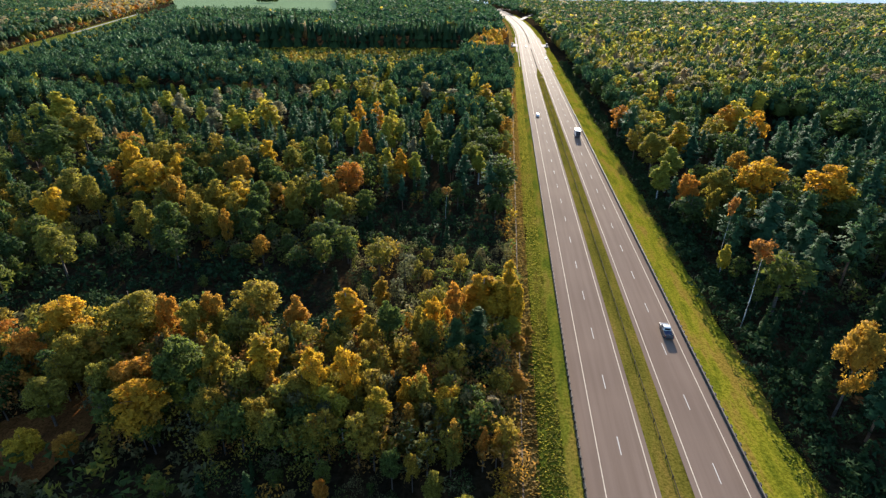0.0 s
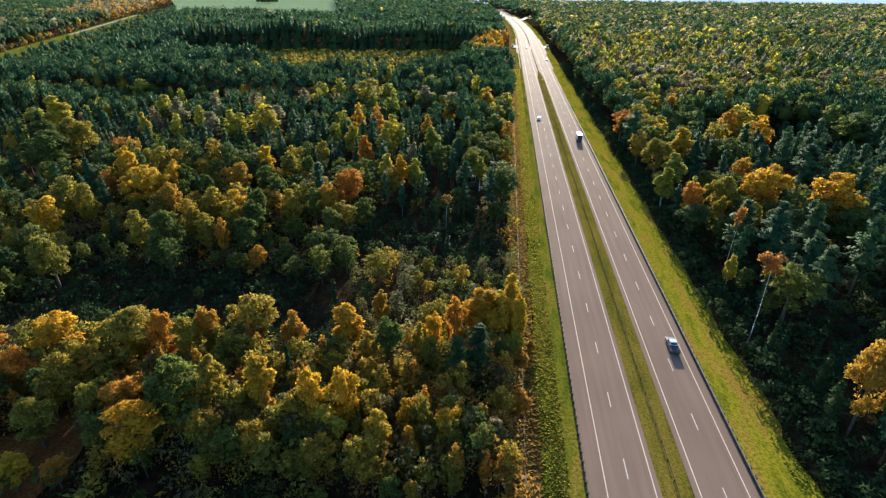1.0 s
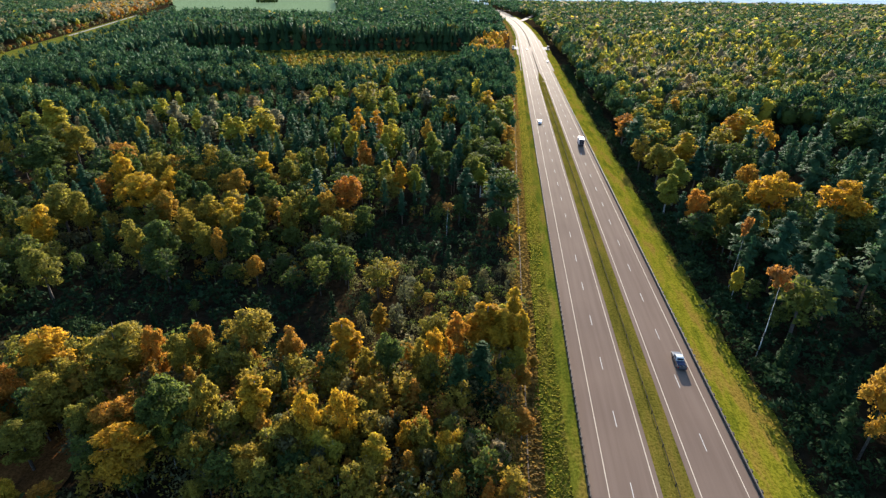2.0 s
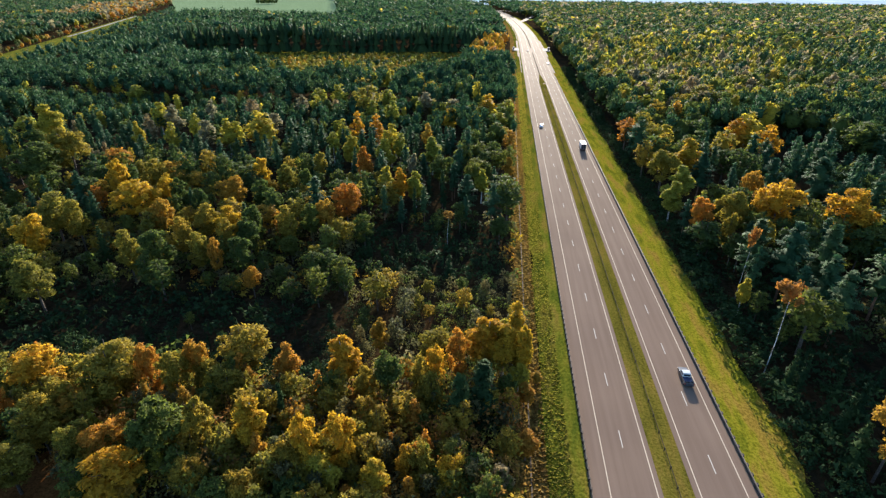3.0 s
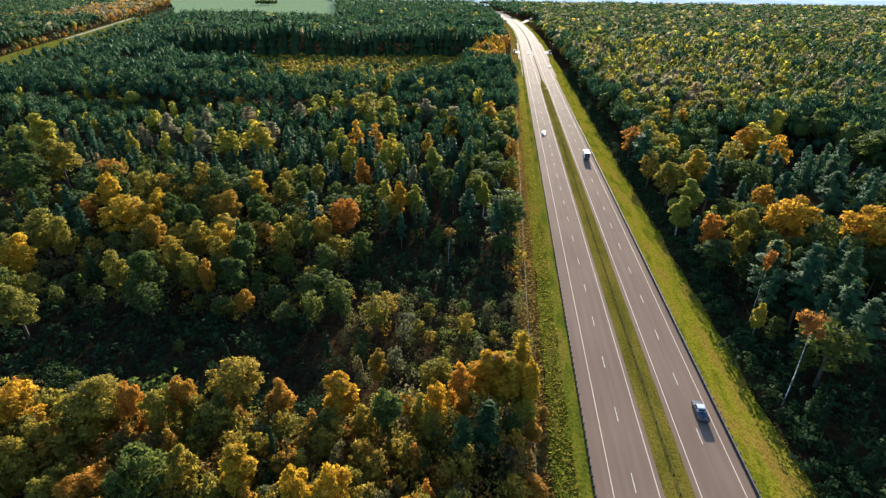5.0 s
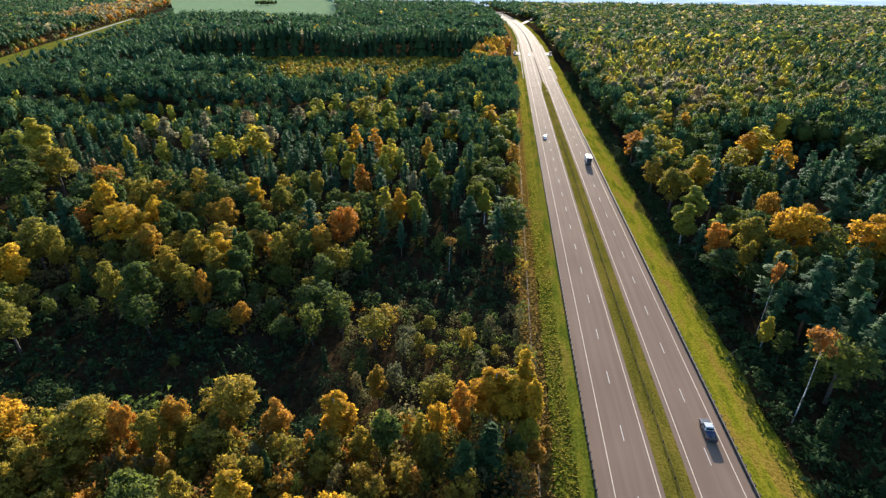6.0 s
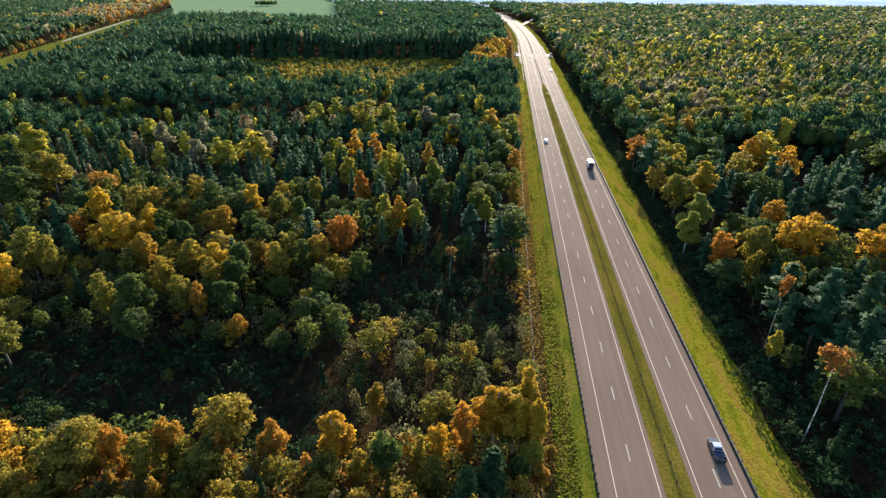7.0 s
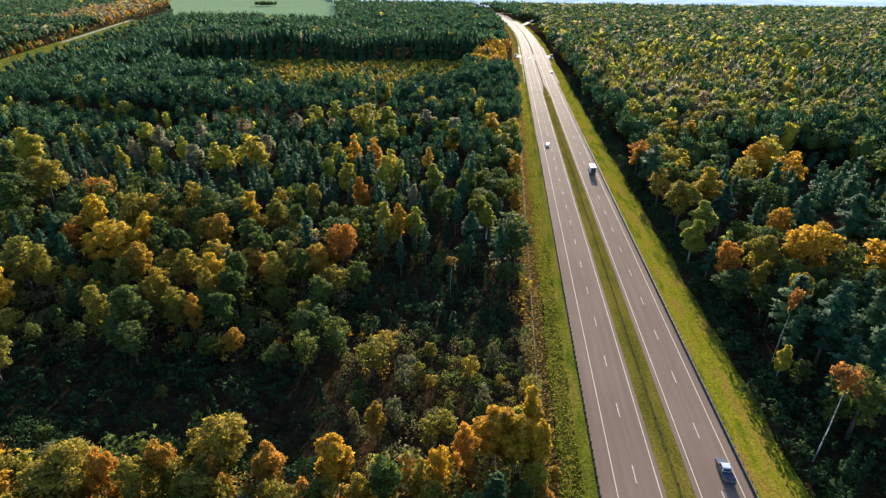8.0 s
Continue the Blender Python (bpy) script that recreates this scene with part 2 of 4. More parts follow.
def dashes(x, first, road):
    base = None
    for i in range(-6, 46):
        y = first + 16 * i
        if base is None:
            base = mesh_ob("lane_dash", [(-0.065, 0, 0), (0.065, 0, 0), (0.065, 4, 0), (-0.065, 4, 0)], [(0, 1, 2, 3)], PAINT)
            ob = base
        else:
            ob = new("lane_dash", base.data)
        ob.parent, ob.location = road, (x + float(bend(y)), y, 0.012)


dashes(0.0, 68.84 - 4.0, road_left)
dashes(14.4, 96.94 - 4.0, road_right)


# ---- guard rails ----
def guard_rail(x, side, y0, y1, step, label, stout=1.0, steel=STEEL):
    """A steel beam with a folded section on posts."""
    rail = new("guard_rail")
    rail.location = (x, y0, 0)
    tagged(rail, label, "guard rail", "guard rails along the road")
    prof = [(0.02, 0.36), (0.08, 0.42), (0.12, 0.49), (0.04, 0.56), (0.12, 0.63), (0.08, 0.70), (0.02, 0.76), (-0.05, 0.76), (-0.05, 0.36)]
    ys = np.arange(0, y1 - y0 + 1, 20.0)
    verts = [(px * side * stout + float(bend(y + y0)), y, pz * (0.55 + 0.45 * stout)) for y in ys for px, pz in prof]
    k = len(prof)
    faces = [(i * k + j, i * k + (j + 1) % k, (i + 1) * k + (j + 1) % k, (i + 1) * k + j) for i in range(len(ys) - 1) for j in range(k)]
    mesh_ob("beam", verts, faces, steel, rail)
    first = None
    for i in range(int(min(y1 - y0, 300) / step)):
        if first is None:
            bm = bmesh.new()
            box(bm, -0.26, -0.01, -0.26, 0.26, -0.2, 0.80)
            box(bm, 0.10, 0.22, -0.35, 0.35, 0.38, 0.70)
            first = part("post", bm, POST, rail)
            ob = first
        else:
            ob = new("post", first.data)
            ob.parent = rail
        ob.scale = (side * stout, stout, 1)
        ob.location = (-0.06 * side, i * step + 1, 0)


# the rails' shadow on the ground, painted as a dark strip
RAIL_SHADE = plain("painted_rail_shade", (0.05, 0.042, 0.03), 0.95, 0, 0.4, 3.0)
for at in (-6.8, 19.85):
    tagged(strip("rail_shade_strip", at - 0.2, at + 0.22, 0.03, 0.03, RAIL_SHADE, np.arange(-60, 410, 10.0)), "dark strip of painted shade under a guard rail", "ground", kind="structure")
guard_rail(-6.75, 1, 20, 400, 2.0, "weathered dark steel guard rail on posts beside the grass verge", 0.7)
guard_rail(7.15, 1, 20, 440, 4.0, "weathered steel guard rail along the grass median", 0.36, DARK_STEEL)
guard_rail(19.85, -1, 20, 500, 2.0, "weathered dark steel guard rail on posts beside the green verge")


# ---- trees ----
def unit(v):
    return v / np.maximum(np.linalg.norm(v, axis=1, keepdims=True), 1e-6)


def leaf_clumps(centres, facing, outward, size, r, long=1.6, crisp=1.7):
    """Small leaf clumps, turned at random; they take the light as the crown's outside does."""
    n = len(centres)
    facing = facing * np.where((facing * outward).sum(axis=1, keepdims=True) < 0, -1.0, 1.0)
    side = unit(np.cross(facing, r.normal(size=(n, 3))))
    up = np.cross(facing, side)
    s = size * r.uniform(0.5, 1.5, (n, 1))
    a, b = side * s * 0.5, up * s * 0.5 * long
    v = np.stack([centres - b - a, centres - b * 0.8 + a, centres + b], axis=1).reshape(-1, 3)
    shade = np.repeat(unit(outward * 0.8 + facing * crisp + (0, 0, 0.1)), 3, axis=0)
    return v, np.arange(3 * n).reshape(-1, 3), shade


def lobes_points(lobes, n, r, up=0.35):
    """Points over the outside of a group of lobes, none inside another lobe."""
    c, rad = lobes[:, :3], lobes[:, 3:6]
    area = rad.prod(axis=1) ** (2 / 3)
    pick = r.choice(len(lobes), size=int(n * 2.2), p=area / area.sum())
    d = unit(r.normal(size=(len(pick), 3)) + np.array([0, 0, up]))
    deep = 0.70 + 0.52 * r.random((len(pick), 1)) ** 0.9
    lump = deep + 0.16 * np.sin(d[:, :1] * 7 + pick[:, None]) * np.cos(d[:, 1:2] * 6 + d[:, 2:] * 5) + r.normal(0, 0.07, (len(pick), 1))
    p = c[pick] + d * rad[pick] * lump
    keep = np.ones(len(p), bool)
    for i in range(len(lobes)):
        inside = (((p - c[i]) / (rad[i] * 0.86)) ** 2).sum(axis=1) < 1
        keep &= ~(inside & (pick != i))
    keep &= r.random(len(p)) < np.clip(0.55 + 0.6 * d[:, 2], 0.25, 1)
    p, d = p[keep][:n], d[keep][:n]
    return p, unit(d * 0.6 + r.normal(0, 0.6, d.shape)), d


def with_core(shell, lobes, fill, middle, r):
    """The dense inside of a crown: a small lumpy body in each lobe, behind the outer leaf clumps."""
    v, f, shade = [], [], []
    for x, y, z, qx, qy, qz in lobes:
        o = len(v) * 6
        d = np.array([(1, 0, 0), (0, 1, 0), (-1, 0, 0), (0, -1, 0), (0, 0, 1), (0, 0, -1)], dtype=float)
        a = r.uniform(0, 1.57)
        d = np.stack([d[:, 0] * math.cos(a) - d[:, 1] * math.sin(a), d[:, 0] * math.sin(a) + d[:, 1] * math.cos(a), d[:, 2]], 1)
        v.append((x, y, z) + d * (qx, qy, qz) * fill * r.uniform(0.8, 1.15, (6, 1)))
        shade.append(unit(0.7 * d + 0.6 * unit(v[-1] - middle)))
        f += [(o + i, o + (i + 1) % 4, o + 4) for i in range(4)] + [(o + (i + 1) % 4, o + i, o + 5) for i in range(4)]
    sv, sf, sn = shell
    return np.concatenate([np.concatenate(v), sv]), np.concatenate([np.array(f), sf + 6 * len(v)]), np.concatenate([np.concatenate(shade), sn])


def crown_broad(r, n, size, shape):
    """Crowns of a tree 18 m tall. oak: wide and domed; birch: tall and narrow; shrub: low and open."""
    if shape == "oak":
        k, cz, rx, rz, base = 34, 10.4, 3.5, 5.3, 1.0
    elif shape == "birch":
        k, cz, rx, rz, base = 20, 10.6, 1.6, 5.6, 0.85
    elif shape == "tuft":
        k, cz, rx, rz, base = 14, 14.8, 1.9, 1.9, 0.6
    else:
        k, cz, rx, rz, base = 10, 9.5, 2.4, 6.5, 1.2
    lobes = []
    for i in range(k):
        d = unit(r.normal(size=(1, 3)))[0] * r.uniform(0.55, 1.0) ** 0.5
        z = cz + d[2] * rz
        narrow = 1.0 if shape != "birch" else np.clip(1.18 - (z - 7.0) / 17.0, 0.55, 1.08)
        q = base * r.uniform(0.7, 1.25) * narrow
        lobes.append((d[0] * rx * narrow, d[1] * rx * narrow, z, q, q, q * (0.85 if shape == "oak" else 1.35)))
    lobes.append((0, 0, cz, rx * 0.6, rx * 0.6, rz * 0.7))
    lobes = np.array(lobes)
    p, facing, out = lobes_points(lobes, n, r)
    whole = unit((p - (0, 0, cz - 1.5)) / (rx + base, rx + base, rz + base))
    fine = size < 0.4
    shell = leaf_clumps(p, facing, unit(0.6 * out + 0.5 * whole), size, r, 1.6, 1.7 if fine else 0.8)
    return shell if shape == "shrub" else with_core(shell, lobes if fine else lobes[::2], 0.74, np.array([0, 0, cz - 1.5]), r)


def crown_pine(r, n, size, shape):
    """A conifer 20 m tall: whorls of boughs with needle tufts; pines are rounder, spruces pointed."""
    levels = 9 if shape == "pine" else 13
    low, top = (7.0, 19.6) if shape == "pine" else (3.0, 20.0)
    pts, nrm, out = [], [], []
    per = max(1, int(1.25 * n / (levels * 6)))
    for i in range(levels):
        s = i / (levels - 1)
        z = low + (top - low) * s
        reach = (2.7 * (1 - s ** 2.2) + 0.35) * (0.75 + 0.25 * min(1, s * 4)) if shape == "pine" else 2.9 * (1 - s) ** 0.85 + 0.2
        for b in range(6):
            a = r.uniform(0, 6.283)
            g = reach * r.uniform(0.6, 1.2)
            lift = r.uniform(-0.7, 0.7) * (top - low) / levels
            d = np.array([math.cos(a), math.sin(a), 0.25 if shape == "pine" else -0.25])
            for j in range(per):
                u = r.uniform(0.25, 1.0)
                pts.append(np.array([0, 0, z + lift]) + d * g * u + r.normal(0, 0.24, 3))
                nrm.append(np.array([0, 0, 0.8]) + d * 0.5 + r.normal(0, 0.45, 3))
                out.append(np.array([0, 0, 0.55]) + d * (0.4 + 0.6 * u))
    shell = leaf_clumps(np.array(pts), unit(np.array(nrm)), unit(np.array(out)), size * 0.72, r, 2.9, 0.3)
    core = [(0, 0, low + (top - low) * s, 1.9 * (1 - 0.55 * s), 1.9 * (1 - 0.55 * s), 3.0) for s in ((0.2, 0.5, 0.75) if shape == "pine" else (0.15, 0.35, 0.55))]
    return with_core(shell, core, 0.9, np.array([0, 0, low + 2]), r)


def far_conifer(r, skirts, sides, shape):
    """A conifer seen from afar: ragged skirts of boughs, one above another."""
    v, f = [], []
    low, top = (5.0, 18.6) if shape == "pine" else (1.5, 19.0)
    for i in range(skirts):
        s = i / (skirts - 1)
        reach = (2.9 * (1 - s ** 2.0) + 0.7) if shape == "pine" else 3.0 * (1 - s) + 0.55
        z, rise = low + (top - low) * s ** 0.9, (top - low) / skirts * 1.5
        a0, o = r.uniform(0, 6.283), len(v)
        dx, dy = r.normal(0, 0.25, 2)
        for j in range(sides):
            a = a0 + 6.283 * j / sides
            q = reach * (1.12 if j % 2 else 0.6) * r.uniform(0.75, 1.2)
            v.append((dx + q * math.cos(a), dy + q * math.sin(a), z + r.normal(0, 0.35)))
        for j in range(sides):
            a = a0 + 6.283 * j / sides
            v.append((dx + reach * 0.22 * math.cos(a), dy + reach * 0.22 * math.sin(a), z + rise * r.uniform(0.8, 1.2)))
        f += [(o + j, o + (j + 1) % sides, o + sides + (j + 1) % sides) for j in range(sides)]
        f += [(o + j, o + sides + (j + 1) % sides, o + sides + j) for j in range(sides)]
    v = np.array(v)
    return v, np.array(f), unit(v * (1, 1, 0) + (0, 0, 0.8))


def far_broad(r, rings, sides, n, size, shape):
    """A broadleaf crown seen from afar: a lumpy body set about with leaf clumps."""
    v, f = [], []
    wide, tall, cz = {"oak": (3.9, 6.0, 10.6), "pine": (2.75, 4.9, 14.0)}.get(shape, (2.3, 6.8, 10.2))
    shift = r.uniform(0, 40, 3)
    for i in range(rings):
        th = math.pi * (0.04 + 0.92 * i / (rings - 1))
        for j in range(sides):
            a = 6.283 * (j + 0.5 * (i % 2)) / sides
            d = Vector((math.sin(th) * math.cos(a), math.sin(th) * math.sin(a), -math.cos(th)))
            g = (0.76 if shape != "pine" else 0.66) + 0.5 * noise.noise(d * 1.7 + Vector(shift)) + 0.2 * noise.noise(d * 4 + Vector(shift))
            v.append((d.x * wide * g, d.y * wide * g, cz + d.z * tall * g))
    for i in range(rings - 1):
        f += [(i * sides + j, i * sides + (j + 1) % sides, (i + 1) * sides + (j + 1) % sides) for j in range(sides)]
        f += [(i * sides + j, (i + 1) * sides + (j + 1) % sides, (i + 1) * sides + j) for j in range(sides)]
    v = np.array(v)
    body = unit((v - (0, 0, cz)) / (wide, wide, tall))
    d = unit(r.normal(size=(n, 3)) + (0, 0, 0.4))
    p = np.array([0, 0, cz]) + d * (wide, wide, tall) * r.uniform(0.74, 1.03, (n, 1))
    lv, lf, ln = leaf_clumps(p, unit(d * 0.6 + r.normal(0, 0.6, d.shape)), d, size, r, 1.6, 0.4)
    if shape == "pine":
        # needle tufts stand up and outwards
        w = unit(np.cross(d, r.normal(size=d.shape))) * size * 0.32
        tip = unit(d + (0, 0, 0.9)) * size * r.uniform(0.9, 1.8, (n, 1))
        lv = np.stack([p - w * 1.2, p + w * 1.2, p + tip], axis=1).reshape(-1, 3)
    return np.concatenate([v, lv]), np.concatenate([np.array(f), lf + len(v)]), np.concatenate([body, ln])


def tube(points, radii, sides=6):
    """A tapered, slightly crooked stem."""
    v, f = [], []
    for (x, y, z), q in zip(points, radii):
        for j in range(sides):
            a = 6.283 * j / sides
            v.append((x + q * math.cos(a), y + q * math.sin(a), z))
    for i in range(len(points) - 1):
        for j in range(sides):
            a, b = i * sides + j, i * sides + (j + 1) % sides
            f.append((a, b, b + sides, a + sides))
    return v, f


def stem(r, height, foot, limbs, spread, low):
    lean = r.normal(0, 0.25, 2)
    pts = [(lean[0] * (s ** 2) + 0.12 * math.sin(5 * s), lean[1] * (s ** 2), s * height - (0.8 if s == 0 else 0)) for s in np.linspace(0, 1, 6)]
    v, f = tube(pts, [foot * (1 - 0.82 * s) for s in np.linspace(0, 1, 6)])
    for i in range(limbs):
        z = height * r.uniform(low, 0.85)
        a = r.uniform(0, 6.283)
        g = spread * r.uniform(0.5, 1.0)
        p = [(0, 0, z), (math.cos(a) * g * 0.5, math.sin(a) * g * 0.5, z + g * 0.45), (math.cos(a) * g, math.sin(a) * g, z + g * 1.1)]
        lv, lf = tube(p, [foot * 0.35, foot * 0.24, foot * 0.1], 4)
        o = len(v)
        v += lv
        f += [tuple(o + q for q in face) for face in lf]
    return np.array(v), np.array(f)


KINDS = {
    # colour: (thing, crown shape, bark, label)
    "pine": ("pine_tree", "pine", PINE_BARK, "dark green pine tree with a bare trunk"),
    "spruce": ("spruce_tree", "spruce", BARK, "dark green pointed spruce tree"),
    "green": ("oak_tree", "oak", BARK, "green broadleaf tree with a rounded crown"),
    "olive": ("linden_tree", "oak", BARK, "yellow-green broadleaf tree turning in autumn"),
    "yellow": ("birch_tree", "birch", BIRCH_BARK, "yellow autumn birch with a pale trunk"),
    "orange": ("maple_tree", "oak", BARK, "orange-brown autumn broadleaf tree"),
    "gold": ("maple_tree", "oak", BARK, "golden-yellow autumn broadleaf tree"),
    "lime": ("birch_tree", "birch", BIRCH_BARK, "yellow-green birch with a pale trunk"),
    "rusty": ("tall_birch", "tuft", BIRCH_BARK, "tall bare white birch trunk with a small orange crown"),
    "amber": ("aspen_tree", "birch", BARK, "narrow orange-yellow autumn tree"),
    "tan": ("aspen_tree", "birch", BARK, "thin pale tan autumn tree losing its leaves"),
    "grey": ("willow_shrub", "shrub", BARK, "thin grey-green young tree with sparse leaves"),
}


def leaves_of(kind):
    return LEAVES[{"rusty": "brown", "amber": "orange", "gold": "yellow"}.get(kind, kind)]


def crown_arrays(kind, seed, n, size):
    r = np.random.default_rng(seed)
    shape = KINDS[kind][1]
    if shape in ("pine", "spruce"):
        return crown_pine(r, n, size, shape)
    return crown_broad(r, n, size, shape)


# two grades of single trees, and two of joined woods
GRADES = {"near": (3500, 0.36), "mid": (700, 0.52)}
VARIANTS = 4
TEMPLATES = {}


def make_tree(kind, grade, variant):
    name, shape, bark, label = KINDS[kind]
    n, size = GRADES[grade]
    if kind in ("grey", "rusty"):
        n = int(n * {"grey": 0.7, "rusty": 0.10}[kind])
    seed = 1000 * (variant + 1) + len(kind) * 17 + ord(kind[0])
    tree = new(name)
    tagged(tree, label, name.split("_")[-1], kind.replace("grey", "young") + " trees of the roadside forest")
    r = np.random.default_rng(seed + 5)
    if shape in ("pine", "spruce"):
        v, f = stem(r, 19.0, 0.24, 0, 0, 0.5)
    else:
        v, f = stem(r, 15.5, {"oak": 0.30, "tuft": 0.11}.get(shape, 0.22), 7 if shape != "tuft" else 0, 3.0 if shape == "oak" else 1.6, 0.42)
    mesh_ob("trunk", v, f, bark, tree)
    v, f, shade = crown_arrays(kind, seed, n, size)
    mesh_ob("crown", v, f, leaves_of(kind), tree, normals=shade)
    return tree


def plant(kind, grade, x, y, z, h, wide, turn, r):
    key = (kind, grade, int(r.integers(VARIANTS)))
    base = 20.0 if KINDS[kind][1] in ("pine", "spruce") else 18.0
    s = h / base
    m = pose(x, y, z, 0, 0, turn) @ Matrix.Diagonal((s * wide, s * wide, s, 1))
    if key not in TEMPLATES:
        TEMPLATES[key] = make_tree(*key)
        TEMPLATES[key].matrix_basis = m
        return
    src = TEMPLATES[key]
    keep = src.scale.copy()
    src.scale = (1, 1, 1)
    copy_thing(src, m)
    src.scale = keep


def pick(r, table, x=None, y=0.0):
    """A kind out of the table; with a place, neighbours tend to be alike."""
    names = list(table)
    w = np.cumsum([table[k] for k in names])
    u = r.random()
    if x is not None:
        size = 26 if y < 300 else 45
        smooth = 0.5 + 0.95 * noise.noise(Vector((x / size, y / size, 3.3)))
        u = (0.62 * smooth + 0.62 * u + 0.88) % 1.0 if r.random() < 0.8 else u
    return names[int(np.searchsorted(w / w[-1], u))]


def inside(x, y, x0, x1, y0, y1):
    return x0 < x < x1 and y0 < y < y1


def stand_left(y):
    """How far to the left the clearing reaches."""
    return max(-380.0, -200 - max(0.0, (y - 430) / 0.8))


def stand_end(x):
    """Where the tall pines begin behind the clearing."""
    return 675 + 0.18 * x


def road_gap(y):
    """The line of a forest road."""
    return -600 - (y - 650) * 0.455


def zone(x, y):
    """What grows at a place: a table of kinds, the height range and the share of places that carry a tree."""
    if x < MID:
        if y < 56:
            # spruce mixed in to put shade into the foreground's colour
            return {"grey": 3, "green": 4, "spruce": 3}, (5, 8), 0.7
        if y < 92:
            if x > -26:
                return {"olive": 1, "grey": 2, "green": 2, "amber": 0.6}, (7, 11), 0.8
            return {"green": 1.5, "olive": 3, "orange": 1.6, "grey": 1.5}, ((10, 14) if y < 74 else (8, 11) if y < 84 else (6, 8)), 0.95
        # low dark spruce paints the shade of the hollow
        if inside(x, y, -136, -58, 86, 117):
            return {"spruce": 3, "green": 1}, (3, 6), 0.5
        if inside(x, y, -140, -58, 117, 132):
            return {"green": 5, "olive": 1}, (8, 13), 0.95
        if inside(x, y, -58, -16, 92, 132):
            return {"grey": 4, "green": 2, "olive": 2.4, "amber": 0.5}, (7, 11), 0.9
        # dark spruce again stands in for shade before the tall pines
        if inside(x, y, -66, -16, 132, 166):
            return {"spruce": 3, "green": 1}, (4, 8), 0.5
        if y < 150:
            return {"green": 4, "olive": 2.6, "orange": 0.8, "spruce": 1}, (11, 16), 0.9
        if y < 205:
            if x > -62:
                return {"pine": 6, "spruce": 3, "green": 2}, ((14, 17) if y < 178 else (17, 21)), 1.0
            return {"pine": 3, "green": 4, "olive": 2.4, "orange": 0.9}, (12, 17), 0.95
        if y < 330 and x > -36:
            return {"pine": 3, "green": 3, "lime": 1, "olive": 0.8}, (12, 16), 1.0
        if y < 330:
            return {"pine": 8, "green": 1.2, "lime": 1.2, "tan": 0.3}, ((13, 17) if x > -290 else (16, 20)), 1.0
        if stand_left(y) < x < -62 and 430 < y < stand_end(x):
            return {"grey": 1}, (5, 8), 0.0
        if stand_end(x) <= y < stand_end(x) + 75 and -400 < x < -62:
            # the spruce row darkens the shaded front of the tall pines
            return ({"spruce": 1} if y < stand_end(x) + 13 else {"pine": 12, "tan": 0.5, "olive": 0.5}), (26, 29), 1.0
        edge = road_gap(y)
        if edge - 8 < x < edge + 52 and y > 380:
            return {"grey": 1, "olive": 1}, (3, 6), 0.06
        if edge + 52 <= x < edge + 120 and y > 380:
            return {"pine": 17, "lime": 0.6, "olive": 0.5}, (12, 16), 1.0
        if edge - 24 < x <= edge - 8:
            return {"orange": 1, "olive": 1, "grey": 2, "green": 1}, (6, 11), 1.0
        if x < edge:
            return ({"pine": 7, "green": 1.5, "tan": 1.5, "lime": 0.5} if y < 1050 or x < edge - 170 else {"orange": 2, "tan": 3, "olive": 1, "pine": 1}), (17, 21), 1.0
        if x > -75 and 560 < y < 740:
            return {"orange": 3, "yellow": 3, "pine": 1}, (15, 20), 1.0
        return {"pine": 19, "lime": 0.6, "olive": 0.3}, (18, 23), 1.0
    if y < 112:
        # spruce colour deepens the shade beside the right verge
        if x < 52:
            return {"spruce": 1}, (6, 11), 0.9
        return {"spruce": 6, "pine": 1}, (9, 15), 0.9
    if y < 150:
        return {"pine": 5, "green": 3, "lime": 0.6}, (19, 24), 1.0
    if x < 46 and y < 720:
        return {"pine": 6, "green": 3, "olive": 0.5, "lime": 0.5}, (16, 21), 1.0
    if x < 75 and y < 330:
        return {"pine": 5, "green": 4, "olive": 0.5}, (14, 19), 0.95
    if inside(x, y, 75, 135, 240, 300):
        return {"green": 1, "pine": 2}, (8, 12), 0.9
    if y < 330:
        return {"pine": 9, "green": 3, "lime": 1.2}, (17, 22), 1.0
    # much tan from here on: its bluish tone stands in for haze
    if y > 900:
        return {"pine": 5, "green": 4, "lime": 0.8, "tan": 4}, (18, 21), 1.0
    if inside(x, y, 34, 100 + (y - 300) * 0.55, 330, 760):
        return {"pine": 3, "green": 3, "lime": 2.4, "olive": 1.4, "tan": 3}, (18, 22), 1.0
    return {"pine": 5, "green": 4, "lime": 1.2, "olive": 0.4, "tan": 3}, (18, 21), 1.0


def canopy(x, y):
    """How the canopy rises and falls: a factor for the height, and whether a gap opens."""
    a = noise.noise(Vector((x / 34, y / 34, 8.8))) + 0.5 * noise.noise(Vector((x / 13, y / 13, 2.2)))
    return 0.94 + 0.26 * a, noise.noise(Vector((x / 22, y / 30, 5.5))) > 0.36


def clear_of_road(x, y, grow=0.0):
    d = x - float(bend(y))
    left, right = (-18.0, 35.0) if y < 560 else (-27.0, 36.0) if y < 1120 else (-30, 50) if y < 1230 else (-26, 62) if y < 1420 else (-26, 20)
    return d < left - grow or d > right + grow


def in_view(x, y):
    return -62 - 1.03 * y < x < 38 + 0.60 * y


def ground_z(x, y):
    d = max(0.0, abs(x - 6.2) - 14.6)
    z = -0.06 - 1.3 * min(1, d / 7) ** 0.8
    return z + (0.8 * noise.noise(Vector((x * 0.02, y * 0.02, 1))) * min(1, (d - 12) / 30) if d > 12 else 0)


